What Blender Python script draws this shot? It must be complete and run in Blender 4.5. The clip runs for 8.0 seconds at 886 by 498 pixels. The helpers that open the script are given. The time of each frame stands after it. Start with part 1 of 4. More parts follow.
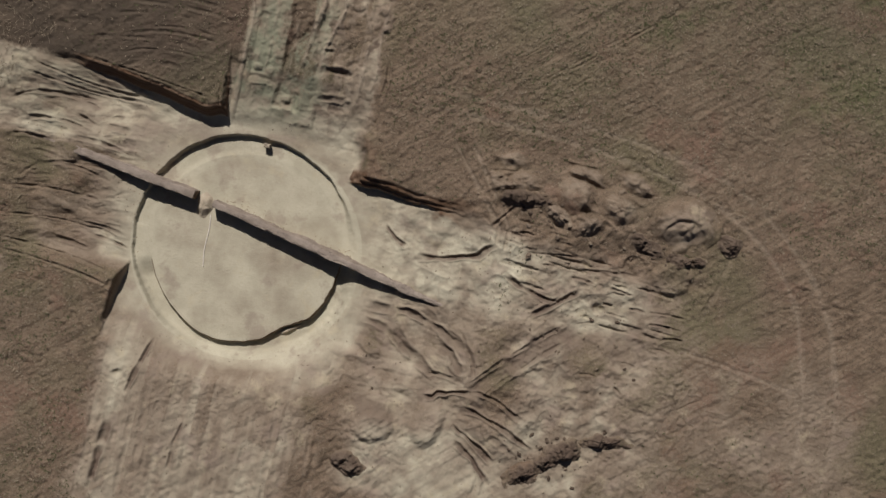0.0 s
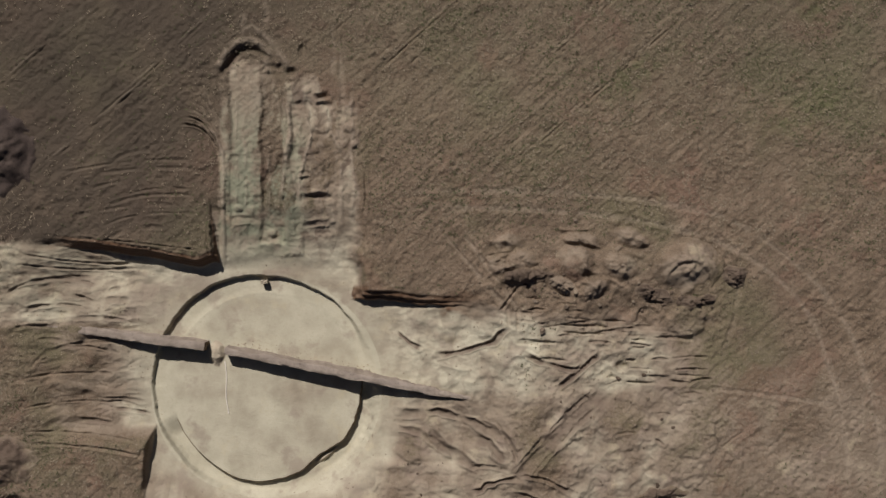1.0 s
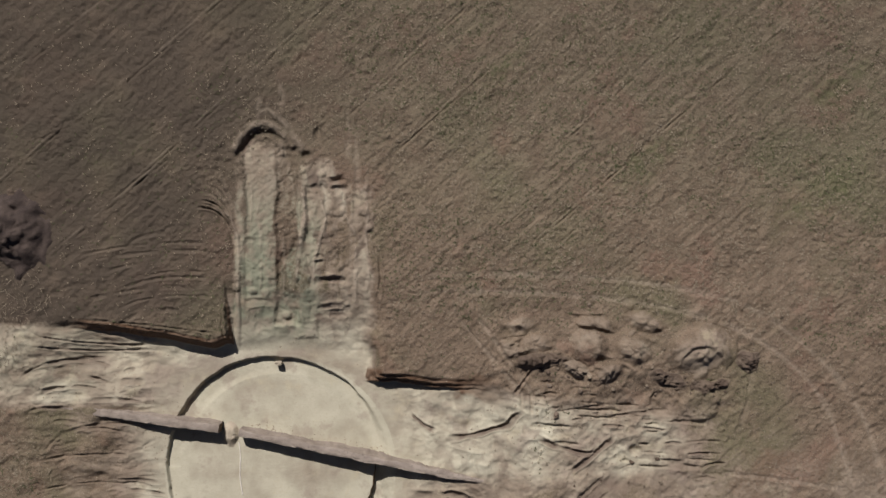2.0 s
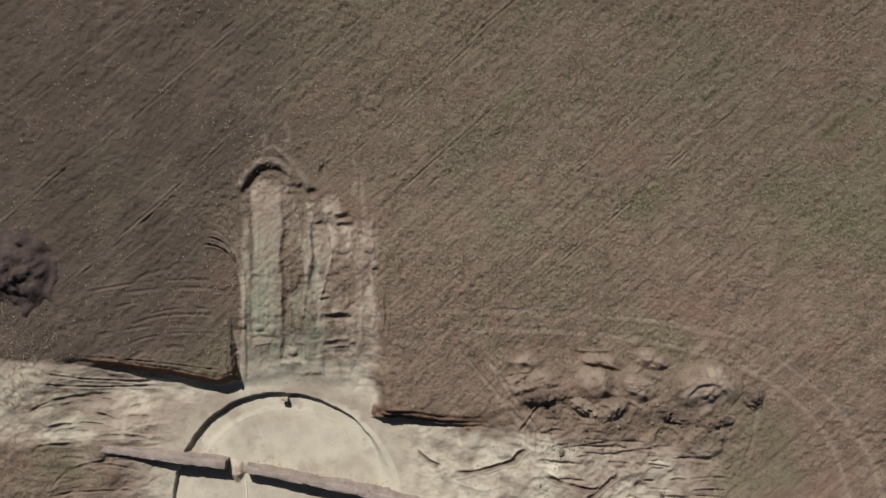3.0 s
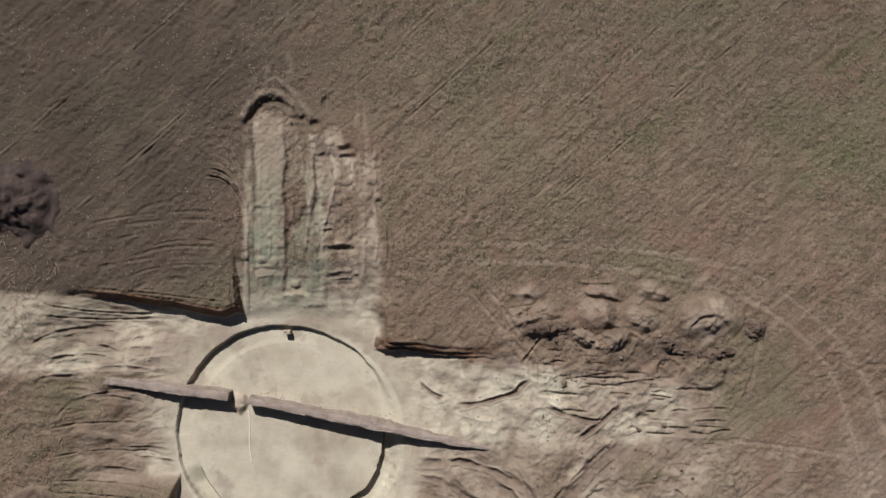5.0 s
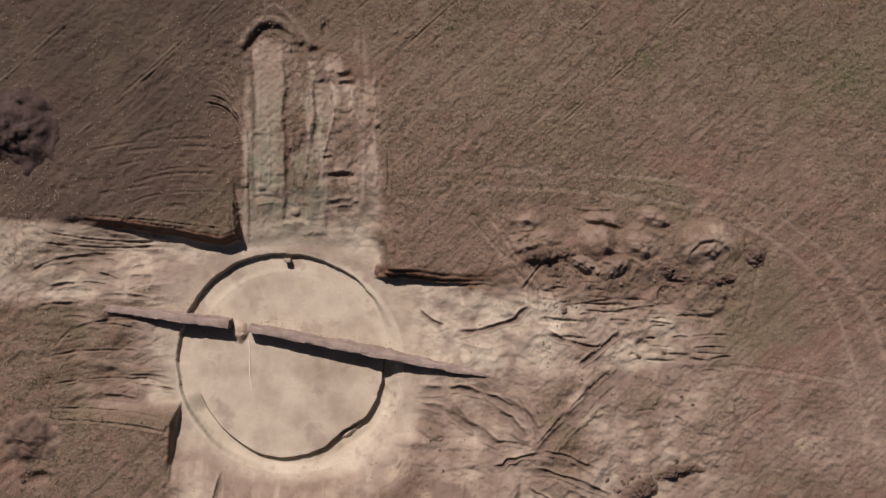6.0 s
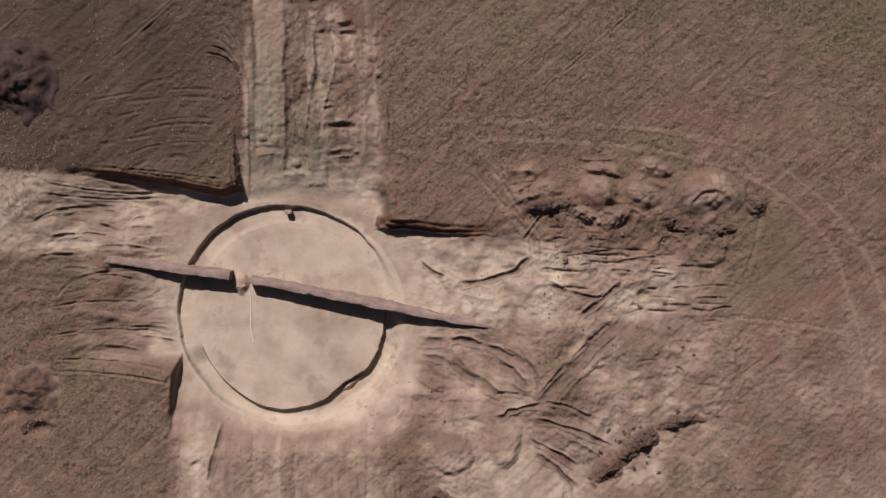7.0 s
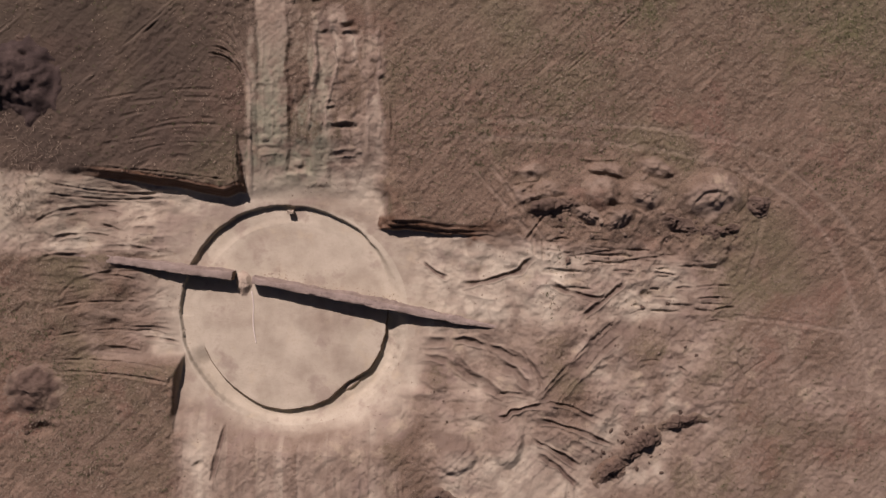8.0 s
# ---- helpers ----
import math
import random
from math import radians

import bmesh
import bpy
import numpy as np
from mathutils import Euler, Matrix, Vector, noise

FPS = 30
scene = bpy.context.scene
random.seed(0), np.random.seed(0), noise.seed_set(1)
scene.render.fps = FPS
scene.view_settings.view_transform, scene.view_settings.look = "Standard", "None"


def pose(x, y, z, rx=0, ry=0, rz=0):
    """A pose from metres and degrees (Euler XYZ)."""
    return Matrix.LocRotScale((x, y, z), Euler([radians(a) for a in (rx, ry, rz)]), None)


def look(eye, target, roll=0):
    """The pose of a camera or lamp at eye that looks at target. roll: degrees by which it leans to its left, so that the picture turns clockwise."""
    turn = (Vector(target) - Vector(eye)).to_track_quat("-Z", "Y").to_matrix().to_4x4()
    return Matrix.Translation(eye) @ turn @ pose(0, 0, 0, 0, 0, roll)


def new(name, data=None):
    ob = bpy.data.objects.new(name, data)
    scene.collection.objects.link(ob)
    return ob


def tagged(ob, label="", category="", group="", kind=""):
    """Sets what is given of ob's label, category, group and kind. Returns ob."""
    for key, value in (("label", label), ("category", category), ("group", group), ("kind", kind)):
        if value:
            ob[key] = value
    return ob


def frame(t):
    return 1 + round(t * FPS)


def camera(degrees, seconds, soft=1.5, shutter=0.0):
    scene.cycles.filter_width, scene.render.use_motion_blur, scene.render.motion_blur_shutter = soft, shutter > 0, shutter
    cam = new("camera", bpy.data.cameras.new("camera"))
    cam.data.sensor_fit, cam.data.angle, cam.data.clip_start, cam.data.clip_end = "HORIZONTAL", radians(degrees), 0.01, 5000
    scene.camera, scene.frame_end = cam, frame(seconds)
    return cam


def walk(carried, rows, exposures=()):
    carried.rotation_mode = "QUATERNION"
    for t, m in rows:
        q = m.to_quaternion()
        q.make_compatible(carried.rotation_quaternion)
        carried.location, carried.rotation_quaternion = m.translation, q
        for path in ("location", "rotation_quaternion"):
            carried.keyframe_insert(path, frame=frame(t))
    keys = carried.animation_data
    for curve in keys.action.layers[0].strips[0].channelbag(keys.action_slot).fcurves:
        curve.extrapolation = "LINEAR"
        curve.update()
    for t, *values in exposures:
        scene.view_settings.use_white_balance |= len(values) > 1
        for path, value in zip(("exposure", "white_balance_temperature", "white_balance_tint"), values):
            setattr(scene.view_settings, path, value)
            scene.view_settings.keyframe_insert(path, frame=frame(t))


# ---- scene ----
cam = camera(48.9, 8.0, 1.5)
METRES, EYE, TILT, LEAN, TURN = 22.0, 56.6, -90.0, 0.0, 13.1
ROWS = [
    (0.0, 0.0, 0.0, 0.0, -0.0, 0.0, 0.0),
    (0.3, -0.0027, -0.0105, 0.0342, -0.11, 0.88, 5.99),
    (0.5, -0.0051, -0.0088, 0.0679, -0.12, 1.32, 9.7),
    (0.7, -0.0083, -0.0102, 0.1003, -0.15, 1.56, 11.47),
    (1.0, -0.006, -0.0202, 0.1816, -0.15, 1.64, 13.19),
    (1.2, -0.0038, -0.0258, 0.2342, -0.16, 1.60, 13.16),
    (1.5, 0.0012, -0.0286, 0.3072, -0.16, 1.52, 13.09),
    (1.7, 0.0045, -0.0299, 0.3380, -0.12, 1.65, 13.07),
    (2.0, 0.01, -0.0348, 0.3966, -0.05, 1.88, 13.02),
    (2.2, 0.0132, -0.0366, 0.4301, -0.05, 1.86, 13.09),
    (3.5, 0.021, -0.0423, 0.5321, -0.06, 1.1, 12.99),
    (4.0, 0.0109, -0.0414, 0.5077, -0.13, 0.78, 12.98),
    (5.3, -0.0437, -0.0376, 0.3386, -0.41, 0.27, 13.06),
    (5.5, -0.053, -0.0382, 0.3, -0.42, 0.24, 13.11),
    (5.8, -0.0656, -0.0382, 0.2378, -0.39, 0.19, 13.16),
    (6.0, -0.0716, -0.0368, 0.2084, -0.37, 0.1, 13.12),
    (6.2, -0.0797, -0.0353, 0.1784, -0.39, -0.07, 13.17),
    (6.5, -0.0904, -0.0343, 0.1479, -0.46, -0.32, 13.13),
    (7.0, -0.1048, -0.034, 0.1042, -0.49, -0.44, 13.17),
    (7.5, -0.1095, -0.0313, 0.1016, -0.51, -0.78, 13.19),
    (8.0, -0.113, -0.0338, 0.1038, -0.52, -0.39, 13.17),
]
EXPOSURES = [(0.0, -0.27, 6550, 13.5), (1.0, -0.18, 6550, 13.5), (1.5, -0.08, 6450, 13.5), (3.5, 0.14, 6250, 15.0), (4.2, 0.15, 6250, 15.0), (5.4, 0.08, 6300, 18.0), (6.0, -0.05, 6950, 32.0), (8.0, -0.15, 7000, 38.0)]
walk(cam, [(t, pose(0, 0, EYE, TILT, LEAN, TURN) @ pose(METRES * x, METRES * y, METRES * z, 90 + pitch, roll, yaw)) for t, x, y, z, yaw, pitch, roll in ROWS], EXPOSURES)

# ---- daylight: clear sky, sun in the north-north-west ----
SUN_AZ, SUN_EL = -21.7, 47.0
world = bpy.data.worlds.new("sky")
scene.world = world
world.use_nodes = True
sky = world.node_tree.nodes.new("ShaderNodeTexSky")
sky.sky_type, sky.sun_disc = "NISHITA", False
sky.sun_elevation, sky.sun_rotation = radians(SUN_EL), radians(SUN_AZ)
world.node_tree.nodes["Background"].inputs["Strength"].default_value = 0.05
sky.air_density, sky.dust_density, sky.ozone_density = 0.25, 0.9, 0.4
world.node_tree.links.new(sky.outputs["Color"], world.node_tree.nodes["Background"].inputs["Color"])
sun = new("sun", bpy.data.lights.new("sun", "SUN"))
sun.data.energy, sun.data.angle, sun.data.color = 4.8, radians(0.55), (1.0, 0.955, 0.905)
sun_dir = Vector((math.sin(radians(SUN_AZ)) * math.cos(radians(SUN_EL)), math.cos(radians(SUN_AZ)) * math.cos(radians(SUN_EL)), math.sin(radians(SUN_EL))))
sun.matrix_world = look(sun_dir * 90, (0, 0, 0))


# ---- noise and profiles for the shape of the land ----
TABLES = [np.random.RandomState(100 + i).rand(256, 256).astype(np.float32) for i in range(24)]


def vnoise(x, y, seed=0):
    """Smooth value noise, 0 to 1."""
    table = TABLES[seed % 24]
    xi, yi = np.floor(x), np.floor(y)
    fx, fy = x - xi, y - yi
    fx, fy = fx * fx * (3 - 2 * fx), fy * fy * (3 - 2 * fy)
    a, b = xi.astype(np.int64) & 255, yi.astype(np.int64) & 255
    a1, b1 = (a + 1) & 255, (b + 1) & 255
    low = table[a, b] * (1 - fx) + table[a1, b] * fx
    high = table[a, b1] * (1 - fx) + table[a1, b1] * fx
    return low * (1 - fy) + high * fy


def fbm(x, y, size, octaves=4, seed=0, gain=0.5):
    """Layered noise about zero, -0.5 to 0.5; size in metres of the largest layer."""
    total, weight, amp, f = 0.0, 0.0, 1.0, 1.0 / size
    for i in range(octaves):
        total = total + amp * (vnoise(x * f + 17.3 * i, y * f - 9.1 * i, seed + i) - 0.5)
        weight, amp, f = weight + amp, amp * gain, f * 2.03
    return total / weight


def step(a, b, v):
    t = np.clip((v - a) / (b - a), 0, 1)
    return t * t * (3 - 2 * t)


def ramp(a, b, v):
    return np.clip((v - a) / (b - a), 0, 1)


# ---- plan of the dig ----
CX, CY, R_DITCH, R_PLAT = -11.40, -2.65, 6.50, 5.56
DEEP, SUNK = 1.28, 0.40        # the dug floor below the field, the ring below the floor
ROW_ANGLE = radians(41.0)


def floor_depth(x, y):
    """How far the dug floor lies below the field: ramps up to the field at the four ends of the cross."""
    by_wall = step(2.2, 4.2, y)                    # the ramp drops sooner along its northern wall
    gx = (ramp(-25.6, -17.5, x) * (1 - by_wall) + step(-25.8, -21.0, x) * by_wall) * ramp(3.6, -4.4, x)
    gy = ramp(8.8, 4.4, y) * ramp(-10.8, -5.6, y)
    level = step(R_DITCH + 1.5, R_DITCH + 0.1, np.hypot(x - CX, y - CY))
    return DEEP * (gx * gy * (1 - level) + level)


def field_masks(x, y):
    """Three corners of undug field, 1 inside, with their cut edges."""
    rough = fbm(x, y, 1.3, 4, 3) * 0.35
    u = np.clip(-14.58 - x, -1.0, 11.5)
    nw_y = y - (4.86 + 0.225 * u - 0.0075 * u * u) + rough * 0.45 - 0.5 * step(0.9, -0.2, u)
    shelf = 0.88 * ramp(-0.56, -0.10, nw_y) + 0.12 * step(0.0, 0.10, nw_y)
    nw = np.minimum(shelf, step(-0.10, 0.06, -14.32 - 0.10 * (y - 5.7) - x + rough * 0.5))
    ne_y = y - (2.88 - 0.072 * (x + 5.74)) + rough
    ledges = 0.40 * step(-0.36, -0.26, ne_y) + 0.32 * step(-0.12, 0.0, ne_y) + 0.28 * step(0.14, 0.30, ne_y)
    worn_off = step(-1.6, 1.2, x + rough * 4)
    ne = np.minimum(ledges * (1 - worn_off) + step(-1.3, 0.9, ne_y + rough * 2) * worn_off, step(-0.9, 0.45, x + 5.55 + rough * 3.0))
    sw_x = -18.10 + 0.09 * (y + 5.5) - x + rough * 0.5
    sw_y = (-5.55 - 0.05 * (x + 17.6)) - y + rough * 1.4
    sw = np.minimum(step(-0.12, 0.16, sw_x), step(-0.75, 0.55, sw_y))
    return nw, ne, sw


def ring_frame(x, y):
    """Distance and bearing from the middle of the ring, its wavering line, and how far it faces south-east."""
    dx, dy = (x - CX) / 1.045, y - CY
    r, ang = np.hypot(dx, dy), np.arctan2(dy, dx)
    side = 0.5 + 0.5 * np.cos(ang - radians(-45))
    wob = 0.10 * np.sin(2 * ang + 0.6) + 0.06 * np.sin(5 * ang + 1.0) + (0.24 + 0.45 * step(0.6, 1.0, side)) * fbm(x, y, 1.1, 4, 5, 0.6)
    return r, ang, wob, side


def near_bearing(ang, deg, width):
    return np.exp(-((np.degrees(ang) - deg) / width) ** 2)


def plat_edge(ang, wob):
    """Reach of the platform by bearing: bitten back in the south-east."""
    return R_PLAT - 0.27 * near_bearing(ang, -20, 30) - 0.55 * near_bearing(ang, -54, 16) + 0.10 * near_bearing(ang, -108, 14) - 0.55 * wob


def ditch_open(ang):
    """1 where the ditch lies open below the platform, in the south."""
    return step(0.54, 0.66, 0.5 + 0.5 * np.cos(ang - radians(-78)))


def dig(x, y):
    """Height of the land without small marks."""
    nw, ne, sw = field_masks(x, y)
    undug = np.maximum(np.maximum(nw, ne), sw)
    z = -floor_depth(x, y) * (1 - undug)
    # ring ditch and the platform inside it
    r, ang, wob, side = ring_frame(x, y)
    outer = 0.10 + 1.00 * step(0.45, 1.0, side) + 0.12 * near_bearing(ang, 18, 16)
    south = ditch_open(ang)
    rim = r + wob * 0.5 + 0.42 * near_bearing(ang, 15, 35) - 0.26 * near_bearing(ang, 122, 35) + 0.10 * fbm(x, y, 0.45, 3, 2)
    inside = step(R_DITCH + outer * 0.5, R_DITCH - outer * 0.5, rim)
    plat = step(0.07, -0.07, r - plat_edge(ang, wob))
    ditch = (0.33 + 0.16 * near_bearing(ang, -40, 28)) * south * step(R_DITCH + 0.05 + outer * 0.5, R_DITCH - 0.3 - outer * 0.3, rim)
    z = z + 0.07 * fbm(x, y, 0.6, 4, 9) * step(R_PLAT - 0.4, R_PLAT + 0.2, r) * step(R_DITCH + 1.2, R_DITCH + 0.3, r) * (1 - plat) * south
    z = z + (0.056 * (1 - south) - ditch) * (1 - plat) * inside * (1 - undug) + 0.045 * plat
    z = z - (SUNK + 0.10 * near_bearing(ang, 125, 40)) * inside * (1 - plat) * (1 - undug) - SUNK * plat + 0.10 * near_bearing(ang, 125, 40) * step(R_DITCH - 0.5, R_DITCH - 1.0, r) * (1 - plat)
    z = z + 0.04 * plat * step(R_PLAT, 0.0, r)
    return z, undug, r, ang, plat


class Sheet:
    """Heights and soil marks on a grid of points."""

    def __init__(self, xs, ys):
        self.xs, self.ys = xs, ys
        self.x, self.y = np.meshgrid(xs, ys)
        self.z, self.undug, self.r, self.ang, self.plat = dig(self.x, self.y)
        self.bare = np.zeros_like(self.x)     # trodden pale soil
        self.press = np.zeros_like(self.x)    # wheel marks
        self.darker_soil = np.zeros_like(self.x)   # darker soil: turned patches and the beds of ruts

    def window(self, x0, x1, y0, y1):
        i0, i1 = np.searchsorted(self.ys, (y0, y1))
        j0, j1 = np.searchsorted(self.xs, (x0, x1))
        return slice(i0, i1), slice(j0, j1)

    def groove(self, points, width, depth, lip=0.3, pale=0.0, broken=0.0, seed=0):
        """A rut along a line of points, with thrown-up lips and a pale, pressed bed."""
        pad = width * 2.5
        px, py = [p[0] for p in points], [p[1] for p in points]
        w = self.window(min(px) - pad, max(px) + pad, min(py) - pad, max(py) + pad)
        x, y = self.x[w], self.y[w]
        if x.size == 0:
            return
        best, along, run = np.full(x.shape, 1e6), np.zeros(x.shape), 0.0
        for (ax, ay), (bx, by) in zip(points, points[1:]):
            ux, uy = bx - ax, by - ay
            length = max(math.hypot(ux, uy), 1e-6)
            k = np.clip(((x - ax) * ux + (y - ay) * uy) / length ** 2, 0, 1)
            d = np.hypot(x - ax - k * ux, y - ay - k * uy)
            along = np.where(d < best, run + k * length, along)
            best = np.minimum(best, d)
            run += length
        best = best + np.where(best < pad, 0.9 * width * fbm(x, y, 0.8, 3, 7 + seed), 0)
        q = np.abs(best) / (width * (0.65 + 0.8 * vnoise(x * 0.9, y * 0.9, 3 + seed)))
        fade = np.clip(np.minimum(along, run - along) / (0.12 * run + 0.05) + 0.15, 0, 1)
        if broken:
            fade = fade * step(broken - 0.25, broken + 0.15, vnoise(along * 1.3 + 31 * seed, x * 0 + seed, 9))
        bed = np.clip(1 - q * q, 0, 1)
        edge = np.exp(-((q - 1.35) / 0.35) ** 2)
        self.z[w] += fade * depth * (lip * edge - bed)
        self.press[w] = np.maximum(self.press[w], pale * fade * np.clip(1.3 - q, 0, 1))
        # ruts without a pale bed get a darker colour along it
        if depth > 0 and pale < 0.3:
            self.darker_soil[w] = np.maximum(self.darker_soil[w], fade * np.clip(1.7 - q, 0, 1) * min(1.0, depth * 7))

    def swell(self, cx, cy, rx, ry, h, turn=0.0, pale=0.0, power=1.0):
        """A low rise or hollow."""
        c, s = math.cos(radians(turn)), math.sin(radians(turn))
        reach = 1.3 * max(rx, ry)
        w = self.window(cx - reach, cx + reach, cy - reach, cy + reach)
        x, y = self.x[w] - cx, self.y[w] - cy
        q = np.hypot((x * c + y * s) / rx, (y * c - x * s) / ry) + 0.25 * fbm(self.x[w], self.y[w], 0.9, 3, 11)
        k = step(1.0, 1.0 - power, q)
        self.z[w] += h * k
        self.press[w] = np.maximum(self.press[w], pale * k)


def bend(a, b, c, n=14):
    """Points on a curve from a by b to c."""
    out = []
    for i in range(n + 1):
        t = i / n
        out.append(tuple((1 - t) ** 2 * a[k] + 2 * t * (1 - t) * b[k] + t * t * c[k] for k in (0, 1)))
    return out


def spaced(start, stop, coarse, inner, outer, fine):
    """Grid lines: closest over the dig, wider on the field, ever wider out to the horizon."""
    grow = np.cumsum(coarse * 1.28 ** np.arange(1, 36))
    return np.concatenate([(start - grow)[::-1], np.arange(start, inner, coarse), np.arange(inner, outer, fine), np.arange(outer, stop, coarse), stop + grow])


land = Sheet(spaced(-31.0, 29.5, 0.085, -21.0, 16.5, 0.052), spaced(-22.0, 30.5, 0.085, -12.8, 18.4, 0.052))


def shape_land():
    s = land
    x, y = s.x, s.y
    rnd = random.Random(5)
    near = (np.abs(x) < 40) & (np.abs(y) < 40)
    u = x * math.cos(ROW_ANGLE) + y * math.sin(ROW_ANGLE)
    v = -x * math.sin(ROW_ANGLE) + y * math.cos(ROW_ANGLE)
    dug = step(0.03, 0.25, floor_depth(x, y) * (1 - s.undug))
    # stubble rows and uneven tilth of the field
    field = (1 - dug) * near
    s.z += field * (0.11 * fbm(u * 0.10, v, 0.36, 3, 1) + (0.05 + 0.14 * vnoise(x * 0.6, y * 0.6, 8)) * fbm(x, y, 0.26, 2, 2) + 0.5 * fbm(x, y, 6.0, 2, 4))
    # trodden ground round the southern ramp and the machine's sweeps
    s.z += near * step(-4.5, -8.0, y) * step(-20.5, -17.5, x) * step(0.0, -4.0, x) * 0.10 * fbm(x, y * 0.22, 0.9, 4, 11, 0.5) * step(R_DITCH + 0.4, R_DITCH + 1.4, s.r)
    # churned dug floor
    rough = step(R_DITCH + 0.2, R_DITCH + 2.2, s.r) * dug
    east = step(-5.5, -1.5, x) * step(9.0, 4.0, np.abs(y + 3.5)) * step(17.5, 12.5, x)
    s.z += near * rough * (0.18 * fbm(x, y, 0.8, 4, 6, 0.45) + 0.28 * fbm(x * 0.45, y, 1.0, 4, 8, 0.5))
    s.z += near * rough * 0.05 * fbm(x, y, 0.33, 3, 1, 0.6)
    wx, wy = x + 1.1 * fbm(x, y, 1.9, 3, 13), y + 1.1 * fbm(x, y, 1.9, 3, 17)
    s.z += near * east * (0.68 * fbm(wx * 0.7, wy, 2.4, 5, 12, 0.48) + 0.45 * (0.10 - np.abs(fbm(wx * 0.6, wy, 1.1, 3, 9))))
    # marks that fan out from the turning place
    hx, hy = x - 3.3, y + 7.4
    hr, ha = np.hypot(hx, hy), np.arctan2(hy, hx) + 0.25 * fbm(x, y, 2.5, 2, 20)
    fan = step(1.0, 2.4, hr) * step(6.8, 3.2, hr) * step(7.0, 3.5, np.abs(y + 7.4))
    s.z += near * fan * (0.12 * fbm(ha * 3.0 + 9, hr * 0.45, 0.8, 4, 5, 0.5) + 0.05 * fbm(ha * 7.5, hr * 0.6, 0.9, 3, 6))
    # broken dashes where the blade skipped on the eastern ramp
    dash = vnoise(wx * 0.75, y * 4.8 + 0.3 * x, 14)
    dashed = step(2.0, 4.5, x) * step(15.5, 12.5, x) * step(2.6, 1.4, np.abs(y - 1.2 + 0.30 * (x - 4)))
    s.z -= near * dashed * 0.15 * step(0.70, 0.86, dash)
    s.z += near * 0.040 * fbm(x, y, 1.6, 5, 10, 0.5) * step(R_DITCH + 0.2, R_DITCH - 0.1, s.r)
    # scraped strips to the north: lanes as wide as the bucket, each on its own level
    wavy = x + 0.55 * fbm(x, y * 0.7, 1.4, 5, 22, 0.62)

    def lane(x0, x1, y0, y1, soft=0.14):
        yy = y + 0.8 * fbm(x, y, 0.9, 4, 14, 0.6)
        return step(x0 - soft, x0 + soft, wavy) * step(x1 + soft, x1 - soft, wavy) * step(y0 - 0.15, y0 + 0.15, yy) * step(y1 + 0.15, y1 - 0.15, yy)

    ragged = x + (0.7 + 1.3 * step(-9, -6, x)) * fbm(x, y * 0.7, 1.5, 5, 22, 0.6)
    strip_n = step(-14.3, -13.9, ragged) * step(-5.2, -6.3, ragged) * step(4.0, 6.5, y) * step(17.6, 16.3, y + 1.3 * step(-11.2, -10.4, x) + 1.6 * step(-8.4, -7.6, x) + fbm(x, y, 1.2, 3, 14))
    qx, qy = x + 1.3 * fbm(x, y, 1.2, 4, 19, 0.6), y + 2.0 * fbm(x, y, 1.5, 4, 21, 0.6)
    smooth, rough_b, blocks, east_lane = lane(-13.45, -11.66, 7.2, 17.0), lane(-11.60, -10.30, 6.0, 16.4), lane(-9.70, -7.30, 6.4, 14.2), lane(-7.25, -6.0, 5.6, 13.6)
    s.z -= 0.14 * smooth + 0.21 * rough_b + 0.08 * blocks + 0.03 * east_lane
    s.z += 0.07 * smooth * step(-12.35, -12.15, wavy)
    for y0, y1, x0, x1, h in ((7.05, 8.45, -9.2, -7.35, 0.16), (8.75, 9.6, -9.3, -7.6, 0.20), (9.75, 10.95, -9.5, -7.9, 0.14), (11.1, 12.3, -9.3, -8.2, 0.16), (5.3, 7.3, -10.4, -9.15, 0.14), (12.6, 13.9, -8.6, -7.4, 0.12)):
        s.z += 0.8 * h * lane(x0, x1, y0, y1, 0.16) * (0.6 + 0.4 * ramp(y1, y0, y))
    tangle = np.maximum(rough_b, 0.8 * blocks * step(8.0, 11.0, y))
    s.z += strip_n * (0.10 + 0.12 * tangle) * fbm(qx, qy * 0.45, 0.9, 4, 15, 0.62) + strip_n * tangle * (0.34 * fbm(qx * 0.9, qy * 0.5, 0.9, 5, 18, 0.62) + 0.26 * (0.09 - np.abs(fbm(qx, qy * 0.4, 1.0, 3, 7))))
    s.strip, s.smooth = strip_n, np.maximum(smooth, 0.6 * east_lane)
    # pale ridges thrown up between the lanes
    s.groove([(-14.0, 4.6), (-13.85, 7.0), (-13.75, 9.4), (-13.80, 11.2), (-14.25, 12.3), (-15.2, 12.9)], 0.17, -0.13, 0.0, 0.7, 0.0, 1)
    s.groove([(-10.0, 14.2), (-9.82, 12.4), (-10.0, 11.3), (-10.3, 9.6), (-10.42, 8.3)], 0.17, -0.16, 0.0, 0.8, 0.2, 2)
    s.groove([(-9.0, 13.6), (-8.6, 12.2), (-8.95, 11.0), (-9.35, 9.4), (-9.3, 8.2)], 0.13, -0.12, 0.0, 0.8, 0.3, 3)
    s.groove([(-7.9, 13.8), (-7.5, 12.4), (-6.9, 11.4), (-6.85, 9.2), (-6.9, 6.4)], 0.12, -0.08, 0.0, 0.6, 0.35, 4)
    s.groove([(-5.5, 10.2), (-5.35, 8.6), (-5.6, 7.2), (-5.4, 6.0)], 0.12, 0.10, 0.6, 0.0, 0.35, 5)
